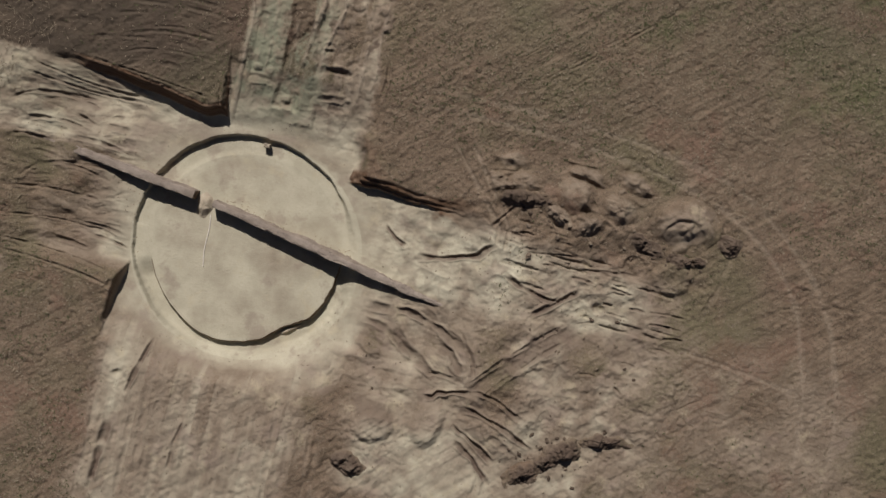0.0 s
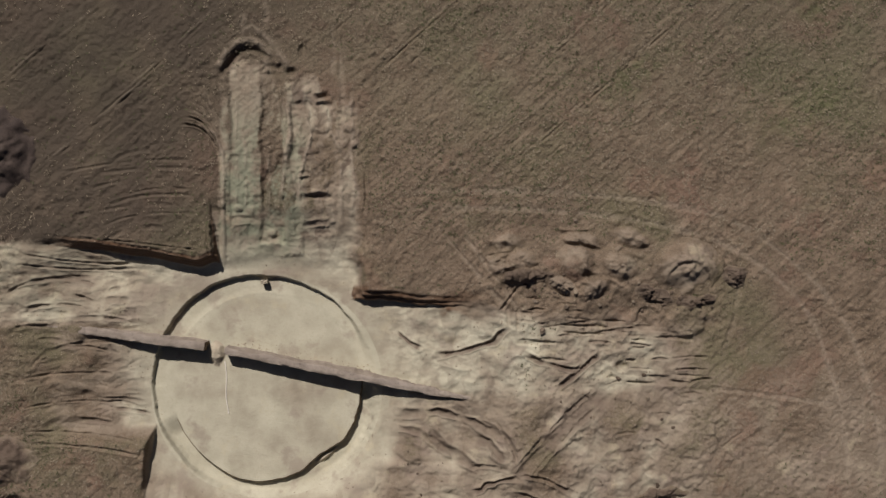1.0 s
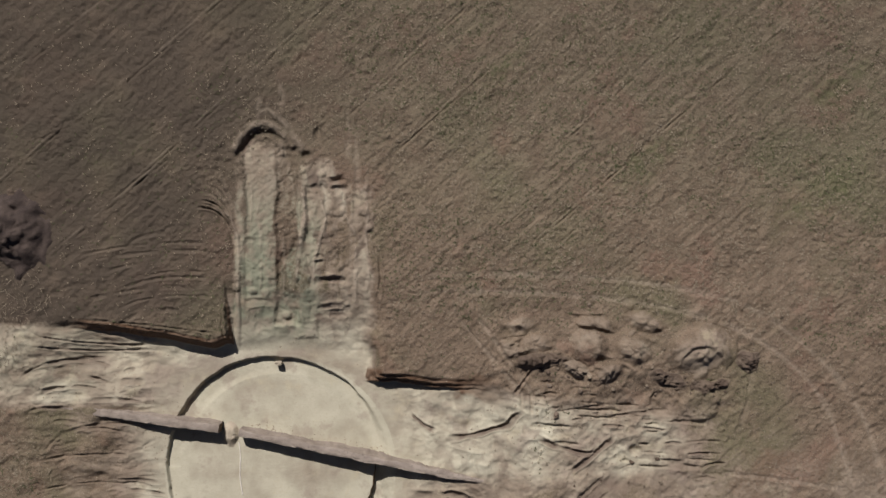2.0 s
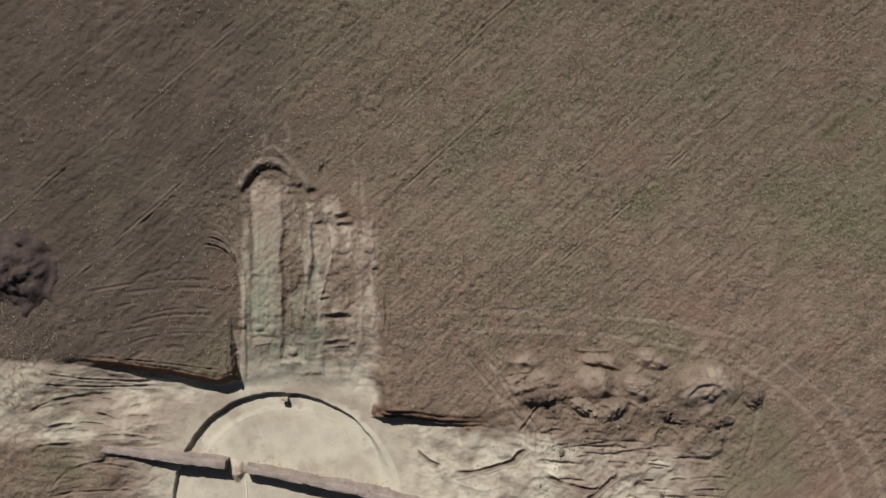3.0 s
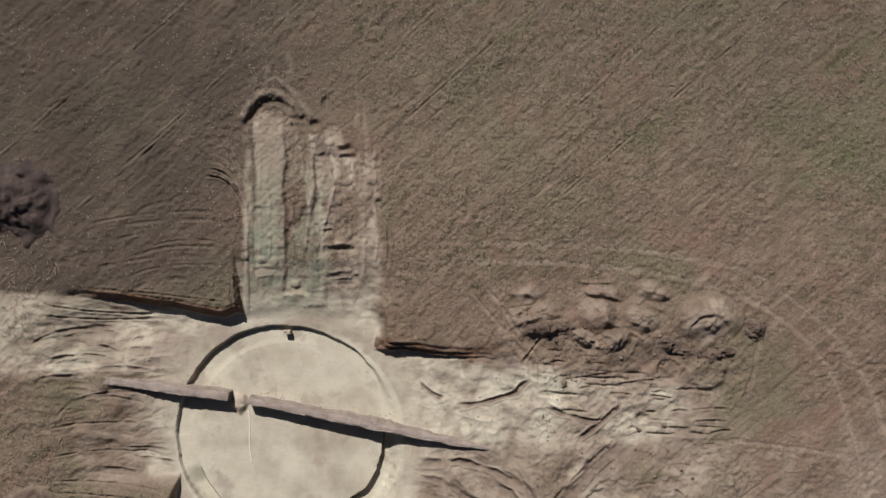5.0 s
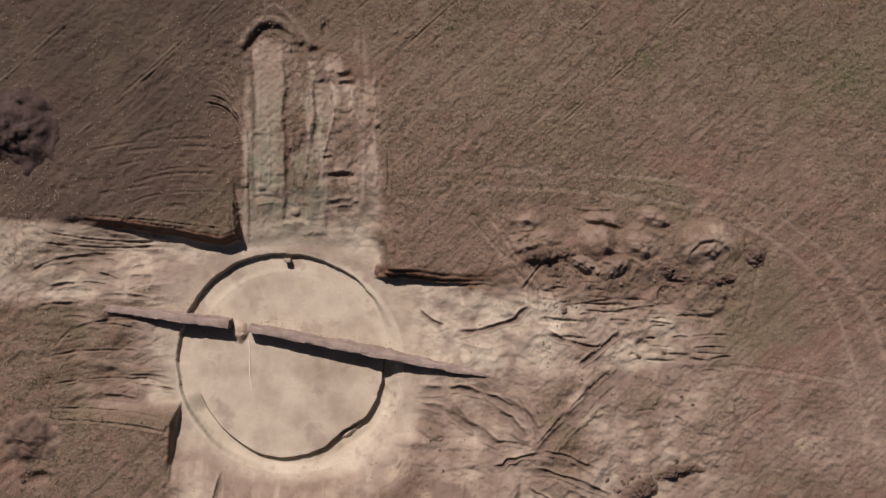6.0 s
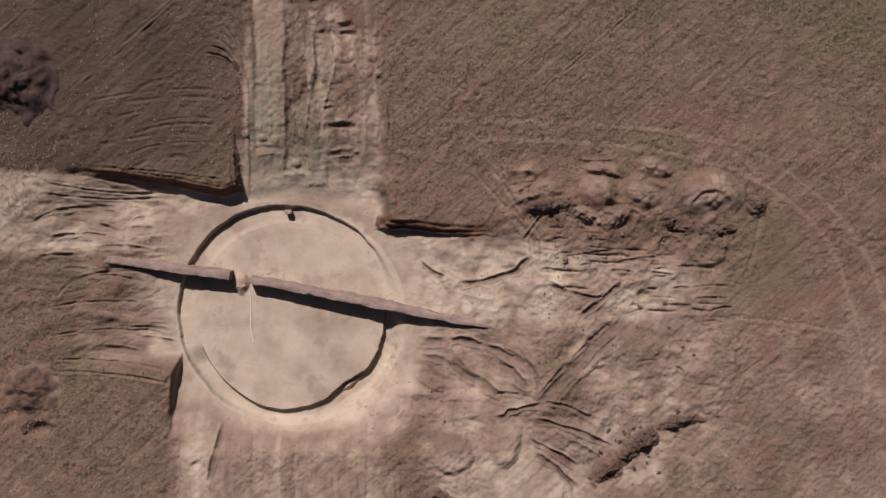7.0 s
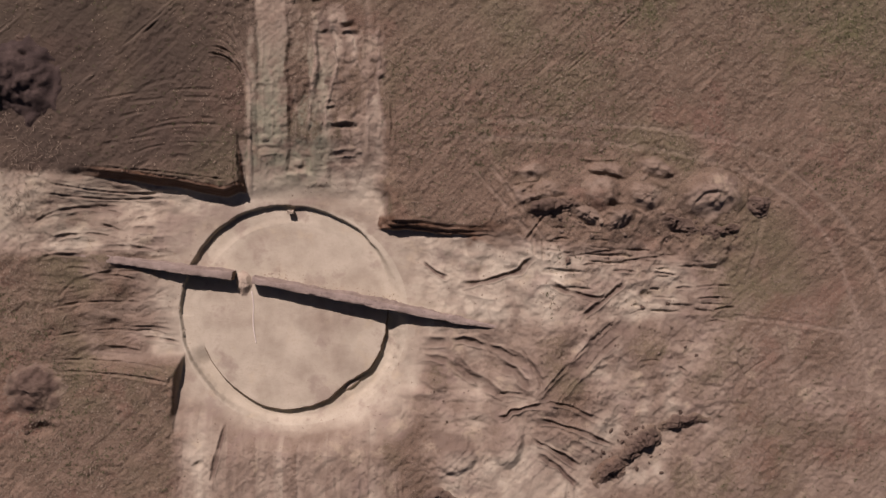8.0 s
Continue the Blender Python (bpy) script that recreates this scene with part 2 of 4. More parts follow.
    for k, cx in enumerate((-13.1, -12.55, -11.1, -6.2)):
        s.groove([(cx + rnd.uniform(-.12, .12), 7.6 + 1.2 * i) for i in range(7 - k % 3)], 0.10, -0.05, 0.0, 0.45, 0.45, k)
    for px, py, r in ((-13.9, 8.15, 0.36), (-13.0, 7.95, 0.34), (-12.2, 7.85, 0.36), (-6.45, 12.65, 0.40), (-6.1, 11.65, 0.32), (-11.0, 6.5, 0.4), (-8.9, 14.9, 0.35)):
        s.swell(px, py, r, r * 0.9, 0.15, 0, 0.35, 0.7)
    s.groove([(-14.30, 5.0), (-14.42, 6.0), (-14.55, 7.3)], 0.10, 0.22, 0.7, 0.0)
    s.groove([(-14.62, 5.2), (-14.75, 6.4)], 0.06, 0.12, 0.7, 0.0)
    for yy, x0, x1, dep in ((8.58, -9.1, -7.5, .20), (6.98, -9.0, -7.4, .16), (10.9, -10.6, -10.0, .10), (7.2, -13.4, -11.6, .12), (10.9, -13.4, -12.9, .08), (14.4, -8.5, -7.4, .16), (9.9, -9.3, -8.6, .12)):
        s.groove([(x0, yy), (0.5 * (x0 + x1), yy + 0.10), (x1, yy + 0.05)], 0.19, dep * 0.52, 0.6, 0.0, 0.2)
    # head of the first lane: a scooped end with its bank, and the humps beside it
    s.groove(bend((-13.95, 15.7), (-12.9, 18.3), (-11.2, 16.75)), 0.21, 0.26, 0.0, 0.0, 0.0)
    s.groove(bend((-14.2, 16.1), (-12.7, 19.2), (-10.9, 16.9)), 0.22, -0.14, 0.0, 0.55, 0.15)
    s.groove(bend((-11.9, 18.5), (-10.9, 17.9), (-10.0, 16.2)), 0.20, -0.13, 0.0, 0.5, 0.15)
    s.groove([(-12.7, 18.4), (-12.1, 18.7), (-11.6, 18.2)], 0.14, -0.08, 0.0, 0.5, 0.2)
    s.swell(-9.15, 17.3, 0.35, 0.75, -0.22, 8, 0.0, 0.8)
    s.swell(-9.8, 15.95, 0.5, 0.35, -0.26, 0, 0.0, 0.8)
    s.swell(-7.9, 14.55, 0.6, 0.28, -0.20, 15, 0.0, 0.8)
    for k, (cx, cy, y1) in enumerate(((-12.75, 18.2, 20.6), (-11.4, 18.6, 20.4), (-7.4, 15.6, 18.6), (-6.9, 12.0, 17.4))):
        s.groove([(cx, cy), (cx + 0.12, 0.5 * (cy + y1)), (cx - 0.05, y1)], 0.16, 0.03, 0.6, 0.40, 0.35, k)
    s.z += strip_n * 0.10 * fbm(qx * 1.3, qy * 0.6, 0.5, 4, 3, 0.6) * (1 - 0.6 * s.smooth)
    # bundle of turning marks beside the strips
    for k in range(6):
        s.groove(bend((-16.15 + 0.25 * k, 12.85 + 0.42 * k), (-14.7, 13.0 + 0.30 * k), (-14.05 + 0.05 * k, 11.0 + 0.25 * k)), 0.12, 0.17 if k < 2 else 0.07, 0.6, 0.25)
    # long tramlines of the field: a dark rut with a paler one beside it, worn out in places
    trams = [(-27.9, 20.1, 39.3, 12.0), (-30.5, 12.0, 41.0, 9.0), (-19.8, 14.4, 43.2, 19.0), (-4.9, 15.8, 41.9, 17.0), (-8.0, 17.7, 43.0, 13.0), (1.6, 11.5, 41.2, 5.5), (3.0, 10.1, 41.5, 17.5), (16.1, 21.7, 37.2, 12.0), (5.4, 16.7, 42.5, 11.0), (-15.4, 25.4, 38.0, 6.0), (-24.8, 9.9, 40.5, 9.5), (-0.7, 25.0, 40.0, 6.0), (-23.6, 17.6, 41.0, 13.0)]
    for i, (tx, ty, turn, length) in enumerate(trams):
        c, n = math.cos(radians(turn)), math.sin(radians(turn))
        for j, off in enumerate((0.0, 0.24, -0.9)):
            run = [(tx + c * d - n * off, ty + n * d + c * off) for d in np.arange(0.0, length, 0.8)]
            s.groove(run, 0.075, (0.062, 0.03, 0.030)[j], 0.55, (0.0, 0.24, 0.08)[j], (0.50, 0.46, 0.64)[j], i + 5 * j)
    # loop of wheel marks round the eastern heaps
    for k, d in enumerate((0.0, -1.95)):
        loop = bend((-3.2, 8.9 + d * 0.5), (9.0, 9.3 + d * 0.55), (15.6 + d * 0.3, 7.4 + d * 0.7), 18) + bend((16.6 + d * 0.35, 6.9 + d * 0.65), (22.0 + d * .8, 3.6 + d * 0.2), (23.3 + d, -0.4), 14) + [(24.2 + d, -3.4), (24.6 + d, -6.4), (24.4 + d, -10)]
        s.groove(loop, 0.18, 0.03, 0.4, 0.48, 0.25, k)
    s.groove([(14.5, -2.6), (18.0, -3.0), (22.0, -3.6)], 0.16, 0.03, 0.4, 0.4, 0.3, 3)
    s.groove([(16.4, 3.4), (16.1, 1.2), (15.4, -0.8)], 0.16, 0.05, 0.4, 0.2, 0.2)
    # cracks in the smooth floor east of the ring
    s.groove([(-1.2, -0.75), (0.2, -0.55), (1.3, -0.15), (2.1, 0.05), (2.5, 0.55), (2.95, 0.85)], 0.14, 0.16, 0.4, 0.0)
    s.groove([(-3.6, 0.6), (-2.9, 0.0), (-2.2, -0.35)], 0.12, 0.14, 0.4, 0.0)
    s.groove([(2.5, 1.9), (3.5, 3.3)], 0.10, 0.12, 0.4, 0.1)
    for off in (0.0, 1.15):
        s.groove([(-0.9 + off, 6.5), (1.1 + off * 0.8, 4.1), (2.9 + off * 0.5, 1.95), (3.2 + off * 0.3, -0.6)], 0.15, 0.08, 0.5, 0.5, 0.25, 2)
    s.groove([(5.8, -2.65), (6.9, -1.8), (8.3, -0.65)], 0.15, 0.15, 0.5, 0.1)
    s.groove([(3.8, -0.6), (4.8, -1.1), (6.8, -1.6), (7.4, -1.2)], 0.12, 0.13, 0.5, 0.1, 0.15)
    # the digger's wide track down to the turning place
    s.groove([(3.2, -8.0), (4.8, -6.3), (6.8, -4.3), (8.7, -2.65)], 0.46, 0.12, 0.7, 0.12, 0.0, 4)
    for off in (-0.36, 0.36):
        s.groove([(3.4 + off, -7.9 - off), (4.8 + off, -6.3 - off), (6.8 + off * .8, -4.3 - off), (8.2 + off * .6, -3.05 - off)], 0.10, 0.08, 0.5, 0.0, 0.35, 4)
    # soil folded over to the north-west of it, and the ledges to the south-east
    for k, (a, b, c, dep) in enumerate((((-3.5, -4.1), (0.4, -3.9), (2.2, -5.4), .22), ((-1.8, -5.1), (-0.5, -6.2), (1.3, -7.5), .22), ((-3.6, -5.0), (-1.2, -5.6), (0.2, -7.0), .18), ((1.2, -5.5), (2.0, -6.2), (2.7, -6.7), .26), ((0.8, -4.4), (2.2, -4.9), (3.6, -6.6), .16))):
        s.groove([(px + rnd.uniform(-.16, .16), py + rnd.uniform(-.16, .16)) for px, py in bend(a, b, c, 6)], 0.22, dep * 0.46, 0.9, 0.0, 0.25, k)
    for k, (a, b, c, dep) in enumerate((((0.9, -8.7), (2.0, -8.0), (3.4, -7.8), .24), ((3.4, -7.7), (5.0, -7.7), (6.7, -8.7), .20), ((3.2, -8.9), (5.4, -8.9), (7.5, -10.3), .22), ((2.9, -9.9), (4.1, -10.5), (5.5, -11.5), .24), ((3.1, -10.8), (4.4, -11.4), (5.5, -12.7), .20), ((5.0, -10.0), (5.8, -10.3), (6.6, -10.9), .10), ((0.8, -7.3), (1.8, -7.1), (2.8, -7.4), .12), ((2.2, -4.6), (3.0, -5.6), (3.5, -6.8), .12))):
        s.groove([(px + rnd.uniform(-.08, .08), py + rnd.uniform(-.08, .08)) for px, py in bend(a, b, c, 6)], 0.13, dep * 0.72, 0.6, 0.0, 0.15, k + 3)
    s.groove(bend((-5.2, -7.1), (-2.2, -7.4), (0.8, -7.4)), 0.30, -0.10, 0.0, 0.55, 0.1, 6)
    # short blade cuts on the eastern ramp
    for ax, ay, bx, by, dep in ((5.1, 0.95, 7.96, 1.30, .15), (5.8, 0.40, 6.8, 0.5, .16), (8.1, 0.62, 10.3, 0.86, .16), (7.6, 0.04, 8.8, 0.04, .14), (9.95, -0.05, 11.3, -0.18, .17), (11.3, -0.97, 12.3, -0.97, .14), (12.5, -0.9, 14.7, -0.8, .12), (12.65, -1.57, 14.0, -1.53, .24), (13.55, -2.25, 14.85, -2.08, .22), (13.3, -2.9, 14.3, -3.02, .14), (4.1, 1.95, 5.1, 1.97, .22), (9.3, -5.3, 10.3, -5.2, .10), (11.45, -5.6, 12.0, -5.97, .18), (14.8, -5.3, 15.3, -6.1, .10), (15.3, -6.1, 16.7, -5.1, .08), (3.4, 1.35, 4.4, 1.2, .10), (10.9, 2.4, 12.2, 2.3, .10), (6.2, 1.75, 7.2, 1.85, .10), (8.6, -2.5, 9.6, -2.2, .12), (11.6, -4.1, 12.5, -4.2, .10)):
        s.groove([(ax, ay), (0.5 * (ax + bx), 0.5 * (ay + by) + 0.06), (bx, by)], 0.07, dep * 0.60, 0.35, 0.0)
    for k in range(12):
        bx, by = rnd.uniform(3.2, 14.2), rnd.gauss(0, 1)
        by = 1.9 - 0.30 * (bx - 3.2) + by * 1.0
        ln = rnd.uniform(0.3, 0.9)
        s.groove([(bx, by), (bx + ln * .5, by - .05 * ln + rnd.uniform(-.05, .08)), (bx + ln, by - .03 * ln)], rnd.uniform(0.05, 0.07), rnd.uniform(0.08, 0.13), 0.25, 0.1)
    # western ramp: shelves left by the bucket
    west = step(-17.8, -20.0, x) * step(-29.0, -25.5, x) * step(6.4, 5.0, np.abs(y - 0.3))
    s.z += near * west * (0.60 * fbm(wx * 0.35, wy, 1.3, 5, 3, 0.62) + 0.55 * (0.10 - np.abs(fbm(wx * 0.3, wy, 1.2, 3, 4))))
    for k in range(9):
        bx, by = rnd.uniform(-26.5, -20.5), rnd.uniform(-4.6, 4.6)
        ln = rnd.uniform(1.2, 3.6)
        s.groove(bend((bx, by), (bx + ln * .5, by + rnd.uniform(-.2, .5)), (bx + ln, by - rnd.uniform(0, .5)), 8), rnd.uniform(0.08, 0.14), rnd.uniform(0.06, 0.13), 0.5, 0.1, 0.35, k)
    for dy in (0.0, 0.45):
        s.groove(bend((-25.6, 5.3 - dy * 1.4), (-23.0, 4.7 - dy), (-19.5, 4.7 - dy * .6)), 0.07, 0.09, 0.6, 0.1, 0.12)
    s.groove(bend((-26.5, 2.8), (-25.6, 4.0), (-21.9, 3.9)), 0.11, 0.10, 0.4, 0.0, 0.15)
    for k, (ax, ay, bx, by) in enumerate(((-25.2, 2.0, -23.8, 2.2), (-23.7, 2.3, -21.6, 1.9), (-22.6, 1.5, -19.6, 1.3), (-26.0, 0.9, -24.0, 1.0), (-24.9, 3.0, -24.0, 3.4), (-20.8, 3.0, -20.1, 3.2))):
        s.groove(bend((ax, ay), (0.5 * (ax + bx), 0.5 * (ay + by) + 0.25), (bx, by), 6), 0.12, 0.075, 0.7, 0.0, 0.3, k)
    s.groove(bend((-25.0, -1.6), (-24.6, 0.2), (-20.0, 0.1)), 0.09, 0.09, 0.4, 0.0, 0.3)
    for dy in (0.0, 0.7):
        s.groove(bend((-25.2, -5.1 - dy), (-21.5, -5.1 - dy), (-18.5, -5.8 - dy)), 0.09, 0.11, 0.5, 0.3, 0.2)
    for yy in (-2.0, -3.7):
        s.groove(bend((-25.2, yy), (-22.8, yy + 0.5), (-20.5, yy + 0.2)), 0.09, 0.10, 0.4, 0.0, 0.25)
    # north-western corner of the field: sweeps of the machine
    for k in range(9):
        yy = 6.6 + 0.55 * k + rnd.uniform(-.15, .15)
        s.groove(bend((-22.5 + rnd.uniform(-1, 3), yy - 0.4), (-19, yy + 0.6), (-15.2 - rnd.uniform(0, 2), yy + 0.3)), 0.11, 0.06, 0.5, 0.1, 0.45, k)
    s.groove(bend((-22.6, 6.25), (-18.6, 5.95), (-15.0, 5.45)), 0.07, 0.09, 0.6, 0.0, 0.2)
    # wheel and bucket marks on the southern ramp
    for k in range(15):
        bx = -17.6 + 0.95 * k + rnd.uniform(-.3, .3)
        y0 = -10.6 - rnd.uniform(0, 1.5)
        s.groove([(bx, y0), (bx + .12, -13.5), (bx + 0.3, -16 - rnd.uniform(0, 3))], rnd.uniform(.14, .26), rnd.uniform(.03, .08), 0.5, 0.30, 0.35, k)
    s.swell(-16.9, -11.3, 0.45, 0.3, -0.18, 30)
    s.groove([(-15.35, -9.0), (-15.7, -10.6), (-16.1, -12.3)], 0.13, 0.13, 0.5, 0.0, 0.1)
    s.groove([(-16.7, -14.0), (-16.8, -15.5), (-16.9, -18.0)], 0.24, 0.16, 0.5, 0.0, 0.2)
    s.groove([(-12.4, -13.2), (-12.7, -14.4), (-12.7, -16.0)], 0.12, 0.10, 0.5, 0.0, 0.2)
    s.swell(-26.1, -9.25, 1.4, 0.62, -0.42, 5, 0.0, 0.8)
    s.swell(-27.8, -8.3, 0.8, 0.5, -0.20, 20, 0.0, 0.9)
    # darker colour over the south-western heap and hollows
    s.darker_soil = np.maximum(s.darker_soil, near * step(3.2, 1.0, np.hypot(x + 27.0, (y + 7.6) * 1.2)) * 0.8)
    rough_se = near * step(-6.0, -4.6, x + fbm(x, y, 1.5, 3, 4)) * step(1.2, -0.6, x) * step(-7.2, -8.4, y + 0.8 * fbm(x, y, 1.5, 3, 8)) * step(-16.5, -14.0, y)
    s.z += rough_se * (0.30 * fbm(wx, wy, 0.9, 5, 7, 0.62) + 0.25 * (0.10 - np.abs(fbm(wx, wy, 0.8, 3, 15))))
    s.darker_soil = np.maximum(s.darker_soil, rough_se * step(0.42, 0.62, vnoise(wx * 0.9, wy * 0.9, 6)) * 0.65 * step(-12.0, -10.0, y))
    # low tongues and hollows pushed up in the south-east
    s.swell(1.4, -10.1, 1.05, 1.6, 0.36, -10, 0.35, 0.55)
    s.swell(-1.6, -11.0, 1.3, 1.0, 0.30, 20, 0.2, 0.4)
    s.swell(-3.0, -6.6, 1.0, 0.5, 0.22, -25, 0.0, 0.6)
    s.swell(9.6, -1.4, 0.5, 0.4, -0.35, 0, 0.0, 0.8)
    # trampled bank that carries the spoil heaps
    s.swell(8.6, 4.3, 8.2, 2.3, 0.30, 0, 0.12, 0.9)
    bank = near * step(0.5, 3.0, x) * step(17.5, 14.5, x) * step(7.0, 5.0, y) * step(-0.5, 1.5, y)
    s.z += bank * (0.34 * fbm(wx, wy, 1.5, 4, 2, 0.6) + 0.30 * (0.10 - np.abs(fbm(wx, wy, 1.3, 3, 21))))
    # dark crescents: the heaps' southern shade put into hollows and their colour
    for k, (a, b, c, dep) in enumerate((((1.6, 5.6), (2.4, 5.75), (3.2, 5.6), .14), ((5.9, 6.3), (6.8, 6.5), (7.8, 6.3), .17), ((6.4, 5.75), (7.3, 5.75), (8.3, 5.25), .17), ((9.6, 5.8), (10.3, 5.7), (11.0, 5.35), .15), ((8.6, 4.15), (9.2, 3.95), (9.8, 3.5), .20), ((7.2, 4.0), (7.6, 4.0), (8.0, 3.7), .20), ((8.4, 2.6), (8.8, 3.2), (9.0, 3.6), .16), ((5.2, 3.4), (5.8, 3.3), (6.4, 2.8), .22), ((1.9, 4.4), (2.6, 4.7), (3.3, 5.0), .18), ((15.6, 5.4), (16.0, 4.6), (15.8, 3.4), .18))):
        s.groove(bend(a, b, c, 8), 0.24, dep * 0.50, 1.0, 0.0, 0.1, k)
    s.swell(11.1, 1.5, 0.75, 0.7, -0.16, 0, 0.0, 0.35)
    s.swell(13.4, 1.3, 1.3, 1.1, 0.20, 0, 0.1, 0.35)
    s.swell(5.4, -9.9, 2.0, 1.3, 0.20, -30, 0.3, 0.5)
    s.swell(-14.45, -0.62, 0.55, 0.75, 0.25, 0, 0.4, 0.7)
    # soil colours: how far the pale subsoil lies bare
    d = floor_depth(x, y) * (1 - s.undug)
    bare = 0.46 * step(0.02, 0.45, d) + 0.26 * step(0.5, 1.2, d)
    bare = bare - 0.12 * step(-18.0, -20.5, x) * step(1.0, -1.5, y) + 0.02 * step(-18.0, -20.5, x) * step(0.5, 2.5, y)
    bare = bare + 0.75 * fbm(x * 0.55, y, 2.6, 5, 16) * step(0.02, 0.3, d) + 0.45 * fbm(x * 0.25, y, 1.1, 4, 11) * step(-17.5, -19.5, x) * step(0.02, 0.3, d)
    pale_e = step(-5, -2, x) * step(15.0, 8, x) * step(4.2, 1.6, np.abs(y + 0.25 * (x - 2) + 0.4))
    smooth_e = step(-5.5, -4.0, x) * step(4.5, 0.5, x + 1.5 * fbm(x, y, 2, 4, 6)) * step(-3.4, -2.0, y + 0.22 * (x + 4)) * step(3.0, 2.2, y)
    bare = np.maximum(bare, smooth_e * (0.78 + 0.6 * fbm(x * 0.6, y, 1.8, 5, 9, 0.6)))
    bare = np.maximum(bare, pale_e * (0.70 + 1.0 * fbm(x * 0.8, y, 1.6, 5, 19, 0.6)))
    apron = step(-5.5, -1.0, x) * step(17.5, 11.0, x + 2.5 * fbm(x, y, 3, 4, 15)) * step(-15.0, -11.5, y) * step(4.0, 0.0, y)
    bare = np.maximum(bare, apron * (0.54 + 0.95 * fbm(x, y, 1.8, 5, 2, 0.6)))
    stained = step(-5.2, -3.2, x + 1.6 * fbm(x, y, 2.0, 4, 7)) * step(-2.4, -4.0, y + 1.2 * fbm(x, y, 1.8, 4, 8))
    bare = bare - stained * np.maximum(0, bare - (0.46 + 1.2 * fbm(x, y, 2.4, 5, 2)))
    bare = np.maximum(bare, s.strip * (0.35 + 0.08 * step(-10.4, -9.8, x) + 1.2 * (1 - 0.6 * s.smooth) * fbm(qx * 1.5, qy * 0.24, 1.3, 5, 20, 0.64) + 0.12 * s.smooth - 0.10 * rough_b))
    west_pale = step(-17.5, -20.0, x) * step(0.4, 1.6, y + 0.8 * fbm(x, y, 1.6, 4, 12)) * step(7.0, 5.2, y + 0.14 * (x + 24) + 3.0 * fbm(x, y, 2.2, 5, 14, 0.6))
    bare = np.maximum(bare, west_pale * (0.62 + 0.8 * fbm(x * 0.6, y, 1.6, 5, 18, 0.6)))
    bare = np.maximum(bare, bank * (0.36 + 0.8 * fbm(x, y, 1.8, 5, 5, 0.6)))
    worn = step(4.0, 9.0, x) * step(3.5, -3.0, y + 0.15 * (x - 12)) * step(30, 24, x)
    pushed = step(-4.5, -1.5, x + fbm(x, y, 2, 3, 9)) * step(8.5, 5.5, x) * step(-9.4, -11.0, y + 1.5 * fbm(x, y, 2, 4, 4)) * step(-16.0, -14.0, y)
    bare = np.maximum(bare, pushed * (0.62 + 0.7 * fbm(x, y, 1.6, 5, 7, 0.6)))
    bare = np.maximum(bare, worn * (0.25 + 0.5 * fbm(x, y, 2.5, 5, 3, 0.6)))
    tail = step(-19.8, -16.6, x + 2.4 * fbm(x, y, 2.2, 4, 9)) * step(-4.0, -7.5, x + 2.5 * fbm(x, y, 2.5, 4, 10)) * step(-32, -19, y) * step(-6, -9, y)
    lanes_s = vnoise(np.floor((x + 0.5 * fbm(x, y * 0.4, 1.6, 3, 12)) / 0.85) * 7.3, np.floor((y + 1.5 * fbm(x, y, 1.2, 3, 6)) / 4.5), 17)
    bare = np.maximum(bare, tail * (0.51 + 0.60 * fbm(x * 1.1, y * 0.12, 1.2, 4, 21, 0.6) + 0.34 * (lanes_s - 0.5)))
    # darker north-western field: soil tone, with lens falloff put into its colour
    s.nw_dark = step(-4.0, -21.0, x + 5 * fbm(x, y, 6, 3, 5)) * step(3.0, 8.0, y + 3 * fbm(x, y, 5, 3, 6)) + 0.30 * step(12, 22, y) + 0.5 * step(-20, -27, x) * step(12, 5, np.abs(y - 10))
    s.nw_dark = np.clip(s.nw_dark, 0, 1)
    churn = np.maximum(s.strip * step(-11.6, -10.6, x), np.maximum(east * step(0.02, 0.2, d + pale_e + apron), west))
    s.darker_soil = np.maximum(s.darker_soil, churn * step(0.56, 0.70, vnoise(qx * 1.1 + 5, qy * 0.8, 4) * 0.6 + vnoise(qx * 2.7, qy * 2.2, 5) * 0.4) * (0.40 + 0.4 * s.strip))
    bare = np.where(s.r < R_DITCH + 0.1, np.maximum(bare, 0.84 + 0.14 * step(R_PLAT - 0.5, R_PLAT, s.r) + 0.35 * fbm(x, y, 2.2, 4, 22)), bare)
    bare = np.maximum(bare, step(R_DITCH + 1.1, R_DITCH + 0.1, s.r + 1.8 * fbm(x, y, 1.6, 5, 13, 0.6)) * (1 - s.undug) * 0.78)
    turf_left = s.undug * np.where(y < -5, step(-9.8, -7.2, y + 1.5 * fbm(x, y, 2, 3, 4)), 1.0)
    s.bare = np.clip(bare * (1 - 0.85 * turf_left), 0, 1)
    s.cut = step(0.02, 0.10, s.undug) * step(0.995, 0.90, s.undug) * step(0.25, 0.7, floor_depth(x, y)) * step(-1.5, 0.5, y) * np.where(x > -8, step(3.5, 3.2, y), 1.0)   # freshly cut walls of brown subsoil


shape_land()


